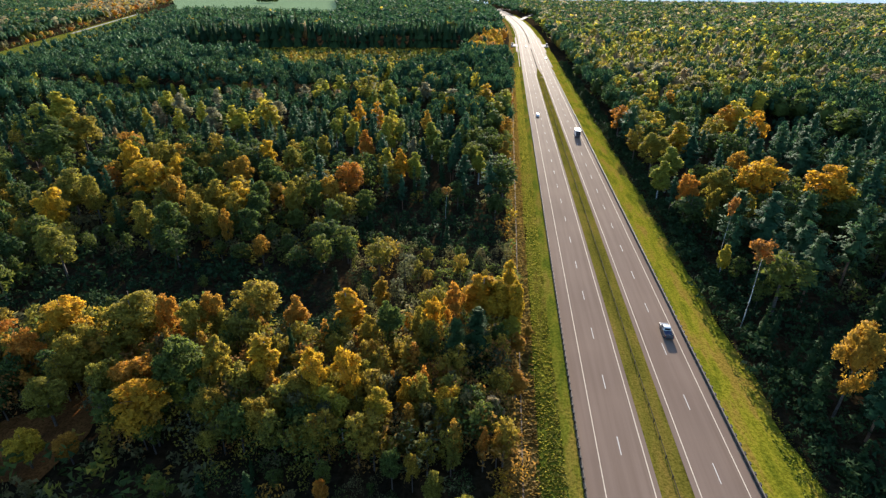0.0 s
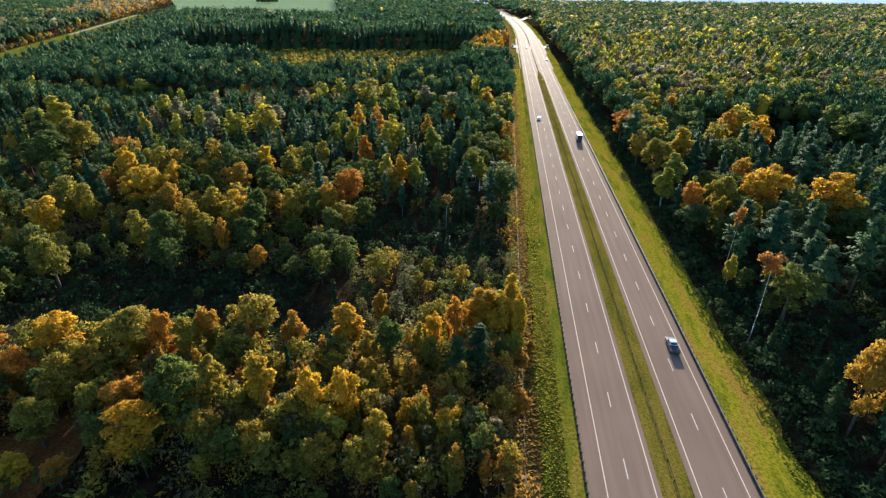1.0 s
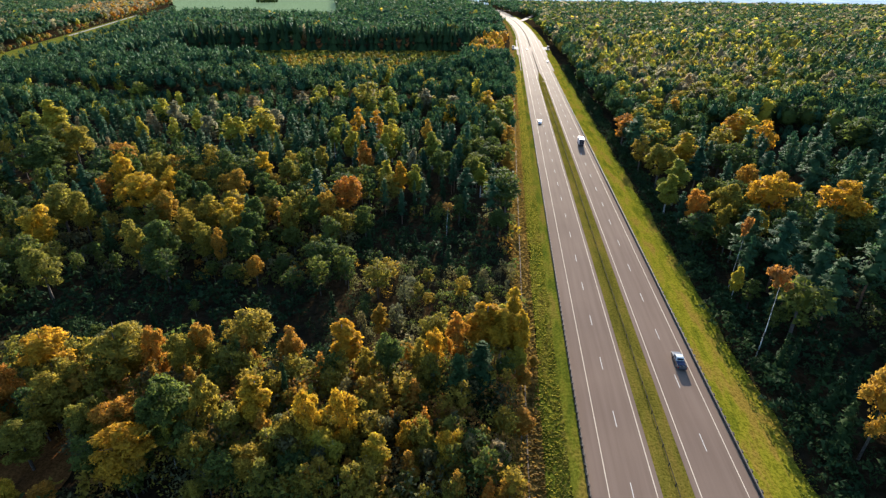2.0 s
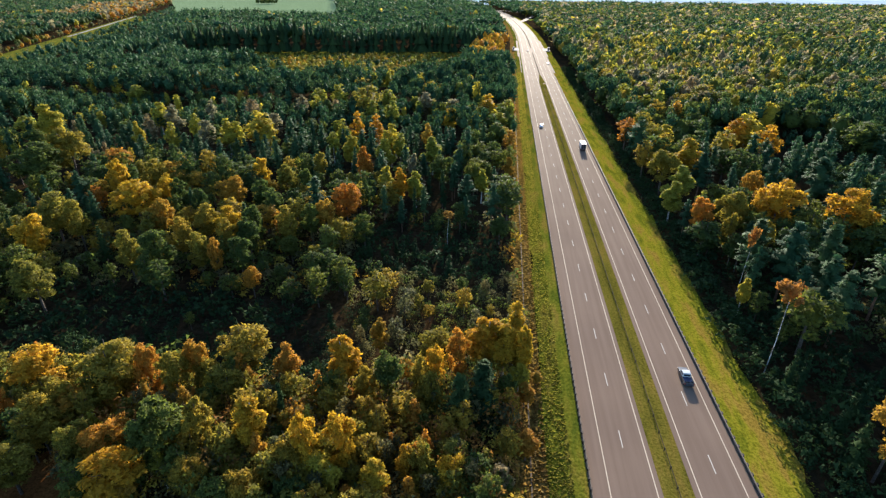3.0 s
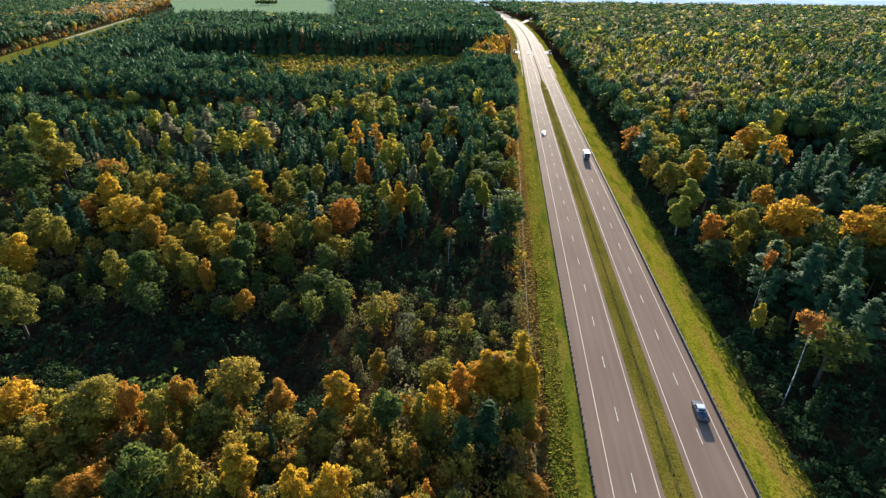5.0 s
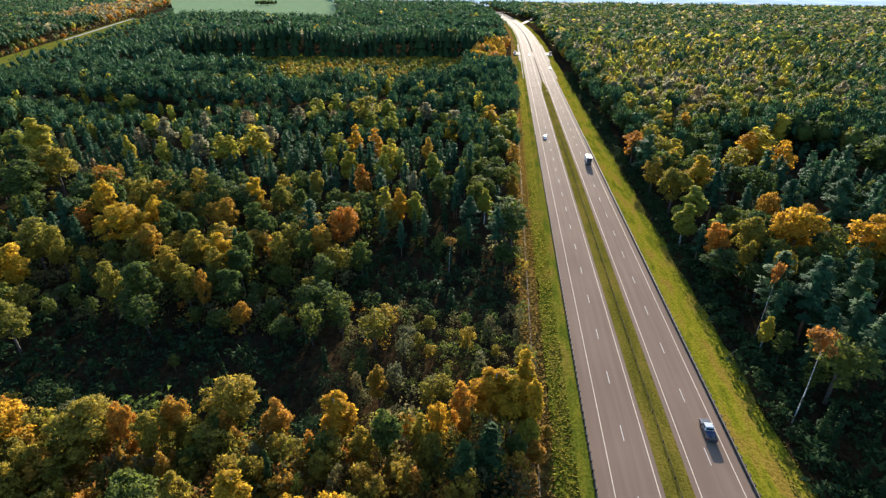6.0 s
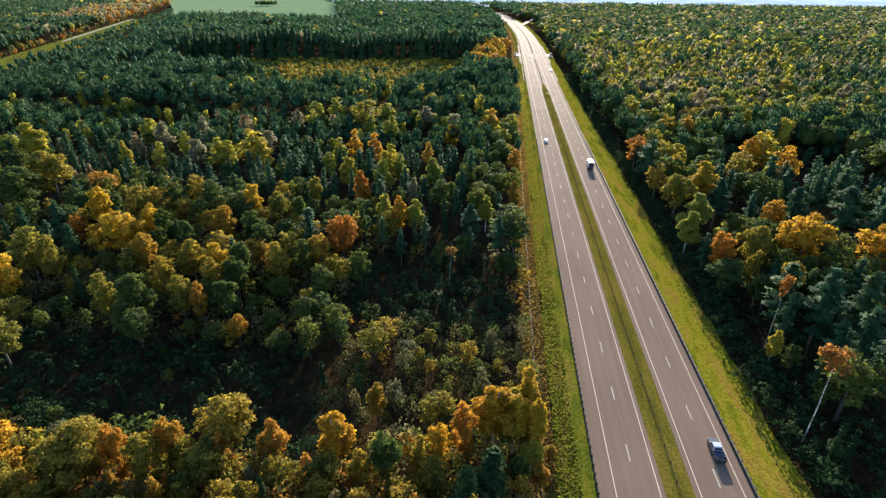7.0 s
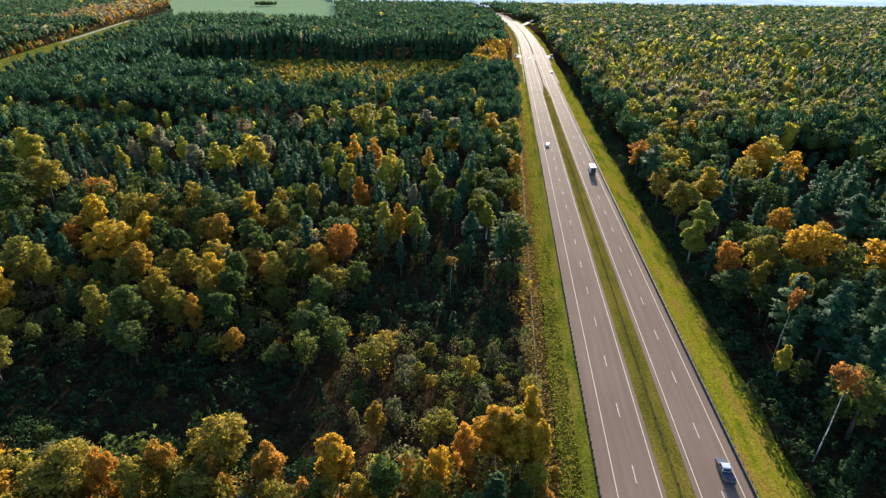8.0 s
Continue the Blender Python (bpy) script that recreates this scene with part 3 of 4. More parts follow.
# trees that stand out, stand by stand: x, y, kind, height, width
STANDS = {}
STANDS["birches among the pines"] = [
    (-230.2, 229.8, "lime", 26, 1.93), (-246.3, 234.5, "lime", 20, 1.92), (-273, 336.6, "lime", 20, 1.41), (-249.8, 321.2, "lime", 20, 2.2), (-199.7, 266, "lime", 21, 1.65),
    (-186.9, 258, "tan", 20, 1.92), (-186.8, 228.9, "lime", 20, 1.08), (-172, 231.1, "lime", 19, 1.48), (-168.5, 245.9, "lime", 20, 1.37), (-172.3, 268.7, "tan", 21, 1.53),
    (-160.1, 239.2, "tan", 20, 1.45), (-148.7, 237.6, "lime", 20, 1.98), (-157.5, 282.6, "tan", 21, 1.72), (-135.4, 242.9, "lime", 23, 2.2), (-135.8, 260.4, "tan", 20, 1.31),
    (-130.1, 240.2, "lime", 19, 1.74), (-145.4, 239.1, "lime", 19, 1.75), (-134.6, 297.1, "tan", 21, 1.66), (-132, 318, "lime", 22, 1.75), (-126.3, 297.3, "lime", 20, 1.81),
    (-121.6, 325.3, "lime", 22, 1.98), (-189.5, 241.5, "tan", 19, 1.2),
]
STANDS["birches towards the verge"] = [
    (-97.9, 298.7, "olive", 27, 1.44), (-91.4, 320.6, "lime", 22, 2.06), (-82.5, 289.5, "lime", 21, 1.59), (-93.4, 290, "lime", 20, 1.81), (-82.2, 251.7, "yellow", 21, 1.45),
    (-92.2, 254.9, "yellow", 21, 1.36), (-97.9, 249.3, "lime", 19, 1.6), (-97.7, 232.8, "lime", 18, 1.41), (-87.6, 225, "lime", 18, 1.71), (-72.2, 234.9, "lime", 22, 1.43),
    (-67.4, 232.4, "lime", 18, 1.57), (-72.6, 222.7, "lime", 18, 1.79), (-57.3, 206.9, "tan", 17, 1.21), (-67.6, 315.8, "tan", 21, 1.85), (-68.6, 347.9, "olive", 22, 1.25),
    (-80.1, 375.8, "lime", 22, 1.34), (-58.1, 249.6, "amber", 19, 1.17), (-52.9, 227.2, "lime", 18, 2.03), (-51.8, 350.6, "lime", 22, 1.39), (-50.3, 282.3, "yellow", 20, 1.55),
]
STANDS["trees at the verge"] = [
    (-40.8, 293.5, "lime", 20, 1.73), (-31.9, 306.4, "yellow", 21, 2.2), (-37.9, 274.1, "lime", 18, 2.2), (-25.7, 286.8, "lime", 17, 2.2), (-19.8, 324.6, "amber", 17, 1.66),
    (-20.1, 255.7, "amber", 15, 1.8), (-20.6, 216.9, "amber", 13, 1.49), (-45.9, 203, "green", 18, 1.21), (-33.6, 199, "green", 17, 0.95), (-30.4, 195.9, "lime", 15, 1.53),
    (-20.4, 200.9, "amber", 9, 1.62), (-23.1, 161.9, "green", 10, 1.57), (-18.5, 248.6, "amber", 10, 1.77), (-34.9, 182.3, "pine", 15, 1.79),
]
STANDS["autumn oaks and maples"] = [
    (-193.9, 197.4, "olive", 25, 1.36), (-195.3, 182.3, "green", 23, 1.68), (-157, 172.7, "gold", 21, 0.79), (-147.1, 179.1, "olive", 19, 1.12), (-134.6, 165.9, "gold", 19, 0.84),
    (-139.4, 156.6, "gold", 20, 1.62), (-126.2, 149.1, "orange", 17, 0.9), (-112.3, 136.3, "olive", 17, 0.9), (-120.2, 160.3, "green", 17, 0.69), (-111.4, 147.6, "olive", 17, 1.12),
    (-102.6, 145.4, "gold", 17, 1.06), (-99.8, 137.9, "olive", 16, 0.92), (-113, 125.6, "green", 18, 1.15), (-120.4, 124.4, "olive", 18, 0.78), (-156.5, 142.9, "olive", 20, 1.28),
    (-147.6, 140.5, "olive", 19, 0.77), (-150.9, 128.6, "gold", 19, 1.07), (-98.2, 127.8, "orange", 15, 0.6), (-112.6, 170.1, "orange", 18, 0.94), (-110.5, 187.4, "gold", 19, 0.75),
    (-103.5, 129, "olive", 16, 0.94),
]
STANDS["green oaks by the hollow"] = [
    (-102.1, 167.7, "green", 18, 0.96), (-95.7, 161.1, "green", 17, 0.94), (-85.8, 147.6, "olive", 17, 0.86), (-80.5, 152.4, "green", 16, 0.86), (-76.5, 154.8, "orange", 17, 0.82),
    (-72.8, 165.4, "orange", 18, 1.3), (-95.9, 147.5, "green", 17, 0.91), (-94.4, 140.1, "green", 16, 0.93), (-76.9, 205.1, "amber", 20, 1.21), (-92.9, 200.1, "olive", 18, 0.73),
    (-99.3, 184.3, "olive", 18, 1), (-92.4, 183.3, "green", 17, 0.81), (-63.8, 185.4, "lime", 18, 1.51), (-58.4, 183.7, "yellow", 18, 1.12), (-53.5, 185.6, "lime", 16, 1.59),
    (-92, 129.3, "green", 15, 1), (-85.6, 121.5, "orange", 10, 0.98), (-63.4, 150.6, "green", 14, 1.06), (-132, 106.9, "olive", 18, 1.08), (-82.6, 140.5, "green", 10, 1.31),
    (-129.8, 165.6, "green", 18, 0.72),
]
STANDS["grove in front"] = [
    (-107.4, 79, "gold", 17, 1.19), (-92.4, 79.2, "olive", 18, 1.32), (-85.9, 80.4, "orange", 18, 0.6), (-81.1, 80.3, "olive", 17, 0.73), (-78.7, 83.9, "orange", 16.5, 0.72),
    (-72.5, 89.4, "olive", 16, 1.41), (-62.5, 87.3, "amber", 14.5, 1.35), (-51.7, 88.1, "yellow", 17, 1.54), (-47.7, 101.2, "amber", 12, 1.25), (-42.6, 85.7, "green", 16, 0.78),
    (-37.3, 87.9, "olive", 14, 0.6), (-75.4, 66.3, "green", 19, 0.99), (-61.8, 70, "yellow", 17, 1.25), (-51.6, 66.5, "gold", 18.5, 0.6), (-46.5, 67.8, "gold", 19, 0.6),
    (-59.5, 76.4, "spruce", 13, 0.73), (-69.5, 68.1, "olive", 18, 0.6), (-36.2, 67.8, "yellow", 13, 0.92), (-83.8, 65.2, "orange", 14, 1.18),
]
STANDS["golden edge of the grove"] = [
    (-30, 92.9, "orange", 17, 0.63), (-34, 89.8, "gold", 16, 0.6), (-25.1, 98, "yellow", 17, 1.81), (-19, 102.5, "yellow", 17, 1.25), (-17.5, 95.5, "yellow", 17, 0.85),
    (-17.1, 77, "amber", 8, 1.97), (-28.8, 80.1, "spruce", 15, 1.61), (-25.1, 83.4, "spruce", 15, 1.93), (-20.6, 87.5, "green", 11, 0.79), (-21.7, 99.5, "lime", 16, 1.18),
    (-22.4, 97.2, "olive", 11, 1.03), (-34.8, 84.1, "olive", 13, 0.77), (-46.6, 84.1, "olive", 13, 0.78), (-17, 90, "amber", 7, 1.93), (-14.4, 96.6, "amber", 4, 2.2),
    (-21.2, 97.7, "yellow", 16, 1.74), (-17.5, 97.8, "yellow", 11, 1.64), (-18.1, 93.3, "lime", 9, 1.94),
]
STANDS["trees over the far verge"] = [
    (50.4, 225.6, "yellow", 21, 2.2), (40.3, 197.1, "lime", 19, 2.2), (38.8, 215.1, "olive", 20, 1.32), (35.7, 232.8, "olive", 18, 1.11), (35.8, 272.1, "orange", 19, 1.28),
    (44.4, 260.1, "olive", 19, 1.22), (50, 260.9, "lime", 19, 2.1), (68.7, 310, "amber", 20, 1.69), (58.5, 313, "olive", 20, 1.13), (72.5, 292.1, "green", 19, 1.23),
    (70.6, 244, "olive", 21, 1.16), (88.9, 267.9, "lime", 24, 1.94), (84.1, 266, "yellow", 21, 2.2), (89.4, 245.9, "gold", 24, 1.05), (62.5, 193.5, "orange", 20, 0.82),
    (61, 171.2, "gold", 24, 1.31), (47.8, 170.8, "olive", 20, 1.05), (38.7, 168.8, "orange", 18, 0.93), (44.4, 160.8, "olive", 16, 0.71), (79.4, 166.3, "gold", 24, 1.31),
]
STANDS["trees beyond the far verge"] = [
    (200, 382.3, "gold", 21, 1.05), (278.7, 573.9, "olive", 21, 1.89), (91.2, 340.8, "olive", 25, 1.45), (135.3, 401.3, "olive", 22, 2.2), (51.9, 457.8, "olive", 20, 1.47),
    (138.2, 288.8, "olive", 21, 0.72), (49, 136.2, "pine", 22, 1.42), (37, 129, "lime", 12, 1.06), (67.7, 192.8, "pine", 22, 1.38), (82.4, 191.8, "pine", 23, 1.69),
    (57.9, 136.7, "pine", 22, 1.29), (51, 209.4, "pine", 18, 1.62), (43.3, 142.2, "pine", 20, 1.5), (52.7, 118.3, "pine", 19, 1.31), (108.4, 237.5, "pine", 22, 1.45),
    (34.8, 186.1, "lime", 17, 1.61), (49.1, 152, "olive", 19, 0.72),
]
STANDS["low trees of the near grove"] = [
    (-107.4, 69.1, "orange", 15, 0.9), (-98.7, 68.4, "olive", 15, 1.03), (-40.2, 63.5, "yellow", 13, 1.52), (-28.8, 66.7, "gold", 12, 0.97), (-33.6, 67.7, "olive", 13, 0.78),
    (-21.6, 67.8, "tan", 10, 1.64), (-79.2, 59.7, "gold", 14, 1.51), (-68.5, 62.3, "olive", 12, 1), (-45.7, 49.8, "orange", 8, 0.63), (-33.1, 54.8, "olive", 9, 0.62),
    (-29.7, 52.2, "olive", 9, 0.82), (-24.8, 48.7, "lime", 9, 1.64), (-97.6, 60.7, "olive", 12, 1.37), (-94.4, 51.9, "gold", 9, 1.29), (-88.8, 53.7, "orange", 7, 1.32),
    (-53.9, 66.7, "olive", 13, 1.22), (-49.5, 65.1, "lime", 12, 1.77), (-36.3, 54.9, "green", 10, 0.76), (-59.4, 61, "olive", 12, 1.1), (-88.8, 64.2, "olive", 14, 0.85),
    (-44.6, 71.7, "olive", 13, 0.79),
]
STANDS["single tall trees"] = [
    (-39, 157, "rusty", 14, 1.0), (34.6, 107, "rusty", 24, 0.95), (40.5, 79.5, "orange", 23, 0.7), (43, 74, "pine", 17, 1.2), (38, 134, "rusty", 24, 0.5),
]
LANDMARKS = [tree for stand in STANDS.values() for tree in stand]
COUNTS, MOST = {}, 280
DENSE = {"oak": 11, "birch": 6, "pine": 8, "spruce": 6, "tuft": 8}      # room that a crown takes


def crowd(heaps, kind, shape, x, y, z, h, wide, r):
    """One more tree for the joined woods of its colour."""
    v, f, shade = shape
    a, s = r.uniform(0, 6.283), h / (20.0 if kind in ("pine", "spruce") else 18.0)
    rot = np.array([[math.cos(a), -math.sin(a), 0], [math.sin(a), math.cos(a), 0], [0, 0, 1]])
    heaps.setdefault(kind, []).append(((v @ rot.T) * (s * wide, s * wide, s) + (x, y, z), f, r.random(), shade @ rot.T))


def join_heaps(heaps, name_of, label_of, category):
    for kind, trees in heaps.items():
        verts, shade = np.concatenate([t[0] for t in trees]), np.concatenate([t[3] for t in trees])
        tint = np.concatenate([np.full(len(t[0]), t[2]) for t in trees])
        base, faces = 0, []
        for v, f, _, _ in trees:
            faces.append(f + base)
            base += len(v)
        ob = mesh_ob(name_of(kind), verts, np.concatenate(faces), leaves_of(kind), tint=tint, normals=shade)
        tagged(ob, label_of(kind), category, kind="stuff")


def join_woods(heaps):
    join_heaps(heaps, lambda k: k.replace("grey", "young") + "_woods", lambda k: "dense distant woods, " + WOODS[k], "woods")


WOODS = {"pine": "dark green pines", "spruce": "dark pointed spruces", "green": "green broadleaf crowns", "olive": "yellow-green autumn crowns",
         "yellow": "yellow autumn birches", "lime": "yellow-green birches", "gold": "golden autumn crowns", "orange": "orange-brown autumn crowns", "amber": "narrow orange autumn crowns", "rusty": "bare birches", "tan": "pale tan birches", "grey": "thin grey-green young growth"}


def forest():
    r = np.random.default_rng(21)
    for x, y, kind, h, wide in LANDMARKS:
        plant(kind, "near" if y < 230 else "mid", x, y, ground_z(x, y), h, wide, float(r.uniform(0, 360)), r)
        COUNTS[KINDS[kind][0]] = COUNTS.get(KINDS[kind][0], 0) + 1
    step, heaps = 6.7, {}
    stock = {k: [crown_arrays(k, 60 + i, 400, 0.68) for i in range(5)] for k in KINDS}
    for iy in range(int(18 / step), int(270 / step)):
        for ix in range(int(-380 / step), int(220 / step)):
            x, y = (ix + r.uniform(-0.46, 0.46)) * step, (iy + r.uniform(-0.46, 0.46)) * step
            if not in_view(x, y) or not clear_of_road(x, y):
                continue
            if any(((x - a[0]) / a[4]) ** 2 + ((y - a[1]) / a[4]) ** 2 < 2.0 * a[4] * DENSE[KINDS[a[2]][1]] for a in LANDMARKS):
                continue
            table, (h0, h1), share = zone(x, y)
            if r.random() > share or (x + 98) ** 2 + (y - 59) ** 2 < 60:
                continue
            rise, gap = canopy(x, y)
            if gap and y > 110 and not inside(x, y, -66, -16, 130, 230) and r.random() < 0.75:
                continue
            kind, h, wide = pick(r, table, x, y), rise * float(r.uniform(h0 - 1.5, h1 + 1)), float(0.85 + 0.75 * r.random() ** 1.5)
            over = [a[3] for a in LANDMARKS if abs(x - a[0]) < 7 and -3 < a[1] - y < 17]
            if over:
                h = min(h, 0.80 * min(over))
            name = KINDS[kind][0]
            COUNTS[name] = COUNTS.get(name, 0) + 1
            if COUNTS[name] <= MOST:
                plant(kind, "near" if y < 92 and h > 13 else "mid", x, y, ground_z(x, y), h, wide, float(r.uniform(0, 360)), r)
            else:
                crowd(heaps, kind, stock[kind][int(r.integers(5))], x, y, ground_z(x, y), h, wide, r)
    for i in range(280):
        x, y = float(r.uniform(-118, -19)), float(r.uniform(57, 85))
        if (x + 98) ** 2 + (y - 59) ** 2 < 60 or not in_view(x, y):
            continue
        kind = pick(r, {"grey": 1.5, "olive": 4, "green": 1.5, "amber": 2.2, "lime": 0.5})
        COUNTS[KINDS[kind][0]] = COUNTS.get(KINDS[kind][0], 0) + 1
        plant(kind, "mid", x, y, ground_z(x, y), float(r.uniform(8, 13)), float(r.uniform(0.75, 1.1)), float(r.uniform(0, 360)), r)
    join_woods(heaps)


def far_field(x, y):
    return -0.62 * y < x < -0.315 * y and y > 1230


def far_woods(y0, y1, step, skirts, n, size, seed):
    """The woods farther off, one mesh for each colour of leaf."""
    r = np.random.default_rng(seed)
    stock = {}
    for k in KINDS:
        shape = KINDS[k][1]
        if shape == "spruce":
            stock[k] = [far_conifer(np.random.default_rng(seed + i), skirts, 8 if skirts > 3 else 6, shape) for i in range(6)]
        else:
            stock[k] = [far_broad(np.random.default_rng(seed + i), max(4, skirts), skirts + 3, n, size, shape) for i in range(6)]
    heaps = {}
    for iy in range(int(y0 / step), int(y1 / step)):
        for ix in range(int(-3000 / step), int(1800 / step)):
            x, y = (ix + r.uniform(-0.45, 0.45)) * step, (iy + r.uniform(-0.45, 0.45)) * step
            if not in_view(x, y) or not clear_of_road(x, y) or far_field(x, y):
                continue
            table, (h0, h1), share = zone(x, y)
            if r.random() > share:
                continue
            kind = pick(r, table, x, y)
            rise, gap = canopy(x * 0.8, y * 0.8)
            rise += 0.16 * noise.noise(Vector((x / 75, y / 75, 6.1)))
            if x > MID:
                rise = 0.5 + 0.5 * rise
            if gap and x < MID and r.random() < 0.7:
                continue
            crowd(heaps, kind, stock[kind][int(r.integers(6))], x, y, -1.2, rise * r.uniform(h0 - 1, h1 + 1), (0.9 + 0.6 * r.random() ** 2) * (step / 6.4) ** 0.8, r)
    join_woods(heaps)


def copse():
    """A clump of trees in the open field."""
    r = np.random.default_rng(12)
    stock = [far_broad(np.random.default_rng(900 + i), 5, 7, 12, 2.4, "oak") for i in range(3)]
    heaps = {}
    for i in range(34):
        crowd(heaps, "green", stock[i % 3], -852 + r.normal(0, 16), 1939 + r.normal(0, 14), 1.5, r.uniform(13, 20), 1.2, r)
    join_heaps(heaps, lambda k: "copse", lambda k: "small dark copse standing in the pale field", "copse")


forest()
copse()
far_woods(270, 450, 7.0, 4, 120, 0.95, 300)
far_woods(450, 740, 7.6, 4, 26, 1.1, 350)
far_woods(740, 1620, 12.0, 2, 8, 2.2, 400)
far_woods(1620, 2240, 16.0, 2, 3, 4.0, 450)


# ---- a stand of young trees in a clearing ----
def young_stand():
    r = np.random.default_rng(91)
    stock = [far_broad(np.random.default_rng(90 + i), 4, 5, 12, 1.6, "birch") for i in range(5)]
    heaps = {}
    for i in range(3000):
        y = r.uniform(432, 660)
        x = r.uniform(stand_left(y), -64)
        if y > stand_end(x) - 3:
            continue
        patch = noise.noise(Vector((x / 40, y / 40, 1.1)))
        kind = pick(r, {"lime": 3, "olive": 4, "yellow": 1.2} if x > -300 and patch > -0.15 else {"green": 3, "lime": 1, "pine": 2})
        crowd(heaps, kind, stock[int(r.integers(5))], x, y, ground_z(x, y) - 1.0, r.uniform(4, 8.5) * (0.62 if y > stand_end(x) - 45 else 1), r.uniform(1.5, 2.4), r)
    join_heaps(heaps, lambda k: "young_stand", lambda k: "dense stand of low young trees in a clearing", "saplings")


young_stand()


# ---- undergrowth ----
def undergrowth():
    """Bushes and saplings under and between the trees."""
    r = np.random.default_rng(77)
    heaps = {}
    stock = []
    for i in range(6):
        lobes = np.array([(*r.normal(0, 0.8, 2), r.uniform(1.0, 2.8), *([r.uniform(0.7, 1.3)] * 3)) for _ in range(5)])
        stock.append(leaf_clumps(*lobes_points(lobes, 60, r), 0.46, r))
    dense = []
    for i in range(5):
        lobes = np.array([(*r.normal(0, 0.9, 2), r.uniform(1.0, 3.0), *([r.uniform(0.6, 1.1)] * 3)) for _ in range(6)])
        dense.append(leaf_clumps(*lobes_points(lobes, 230, r), 0.17, r))
    step = 3.8
    for iy in range(int(20 / step), int(180 / step)):
        for ix in range(int(-300 / step), int(170 / step)):
            x, y = (ix + r.uniform(-0.5, 0.5)) * step, (iy + r.uniform(-0.5, 0.5)) * step
            if not in_view(x, y) or not clear_of_road(x, y, -0.6 if x < MID else -4.6) or r.random() > 0.92:
                continue
            edge = x > -22 and x < MID
            kind = pick(r, {"grey": 3, "green": 3, "olive": 1.5 if edge else 0.7, "orange": 0.5 if edge else 0.2, "yellow": 0.8 if edge else 0.0} if x < MID else {"green": 3, "pine": 3, "grey": 1})
            lush = inside(x, y, -118, -19, 57, 92)
            if lush:
                kind = pick(r, {"olive": 3, "brown": 2.5, "grey": 1.2, "green": 1.2})
            # bushes take the near-black spruce leaves here as painted shade
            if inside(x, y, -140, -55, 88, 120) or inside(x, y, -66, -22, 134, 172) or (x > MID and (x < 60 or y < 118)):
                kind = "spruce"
            if (x + 98) ** 2 + (y - 58) ** 2 < 70:
                continue
            crowd(heaps, kind, dense[int(r.integers(5))] if lush or (y < 135 and -66 < x < MID) else stock[int(r.integers(6))], x, y, ground_z(x, y) - 0.3, 18 * (r.uniform(1.2, 2.8) if lush else r.uniform(0.6, 1.6)), r.uniform(0.8, 1.2), r)
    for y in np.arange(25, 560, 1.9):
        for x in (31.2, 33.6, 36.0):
            # dark leaves draw the shaded foot of the forest edge
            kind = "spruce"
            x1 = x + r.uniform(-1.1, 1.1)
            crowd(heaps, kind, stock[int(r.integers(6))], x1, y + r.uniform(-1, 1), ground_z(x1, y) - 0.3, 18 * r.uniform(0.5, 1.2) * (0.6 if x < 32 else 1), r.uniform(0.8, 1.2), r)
    join_heaps(heaps, lambda k: "undergrowth", lambda k: "low tangled bushes and saplings under the trees", "undergrowth")


undergrowth()


# ---- rough growth on the verges ----
def tufts(name, xa, xb, y0, y1, n, size, mat, label, seed, tall=1.0):
    """Tufts of grass and weeds: fans of three bent blades."""
    r = np.random.default_rng(seed)
    x, y = r.uniform(xa, xb, n), y0 + (y1 - y0) * r.random(n) ** 1.5
    z = np.array([ground_z(a, b) for a, b in zip(x, y)]) + 0.05
    v = []
    for j in range(3):
        ang = r.uniform(-0.7, 0.7, n)
        s = size * r.uniform(0.5, 1.4, n)
        c, d = np.cos(ang) * s * 0.5, np.sin(ang) * s * 0.5
        over, back, rise = r.normal(0, 0.25, n) * s, -r.uniform(0.1, 1.0, n) * s, s * tall * r.uniform(0.3, 0.75, n)
        v.append(np.stack([np.stack([x - c, y - d, z], 1), np.stack([x + c, y + d, z], 1), np.stack([x + over + c * 0.5, y + back + d * 0.5, z + rise], 1), np.stack([x + over - c * 0.7, y + back - d * 0.7, z + rise * 0.85], 1)], 1))
    v = np.concatenate(v).reshape(-1, 3)
    ob = mesh_ob(name, v, np.arange(len(v)).reshape(-1, 4), mat)
    tagged(ob, label, "grass", kind="stuff")


TRACK = plain("trodden_earth", (0.12, 0.085, 0.05), 0.95, 0, 0.4, 1.5)
tagged(strip("wheel_track", -16.2, -15.98, -1.10, -1.12, TRACK, np.arange(40, 420, 6.0), 1, 0.06), "faint pale wheel track through the dry grass", "track", kind="structure")
LUSH = leaf_material("lush_blades", [(0.125, 0.15, 0.010), (0.17, 0.185, 0.012), (0.23, 0.20, 0.022)], 0.55)
WEED = leaf_material("weed_blades", [(0.13, 0.16, 0.02), (0.20, 0.21, 0.024), (0.30, 0.23, 0.036)], 0.75)
STRAW = leaf_material("straw_blades", [(0.16, 0.125, 0.03), (0.27, 0.165, 0.035), (0.38, 0.18, 0.04)], 0.55)
tufts("verge_weeds", 27.0, 31.0, 40, 540, 6000, 0.26, WEED, "tall pale weeds at the foot of the verge", 2)
tufts("verge_grass", -13.8, -9.4, 35, 520, 13000, 0.27, WEED, "rough green grass and weeds beside the road", 3)
tufts("dry_grass", -19.5, -13.4, 35, 520, 10000, 0.42, STRAW, "dry brown grass and weeds at the forest edge", 4)


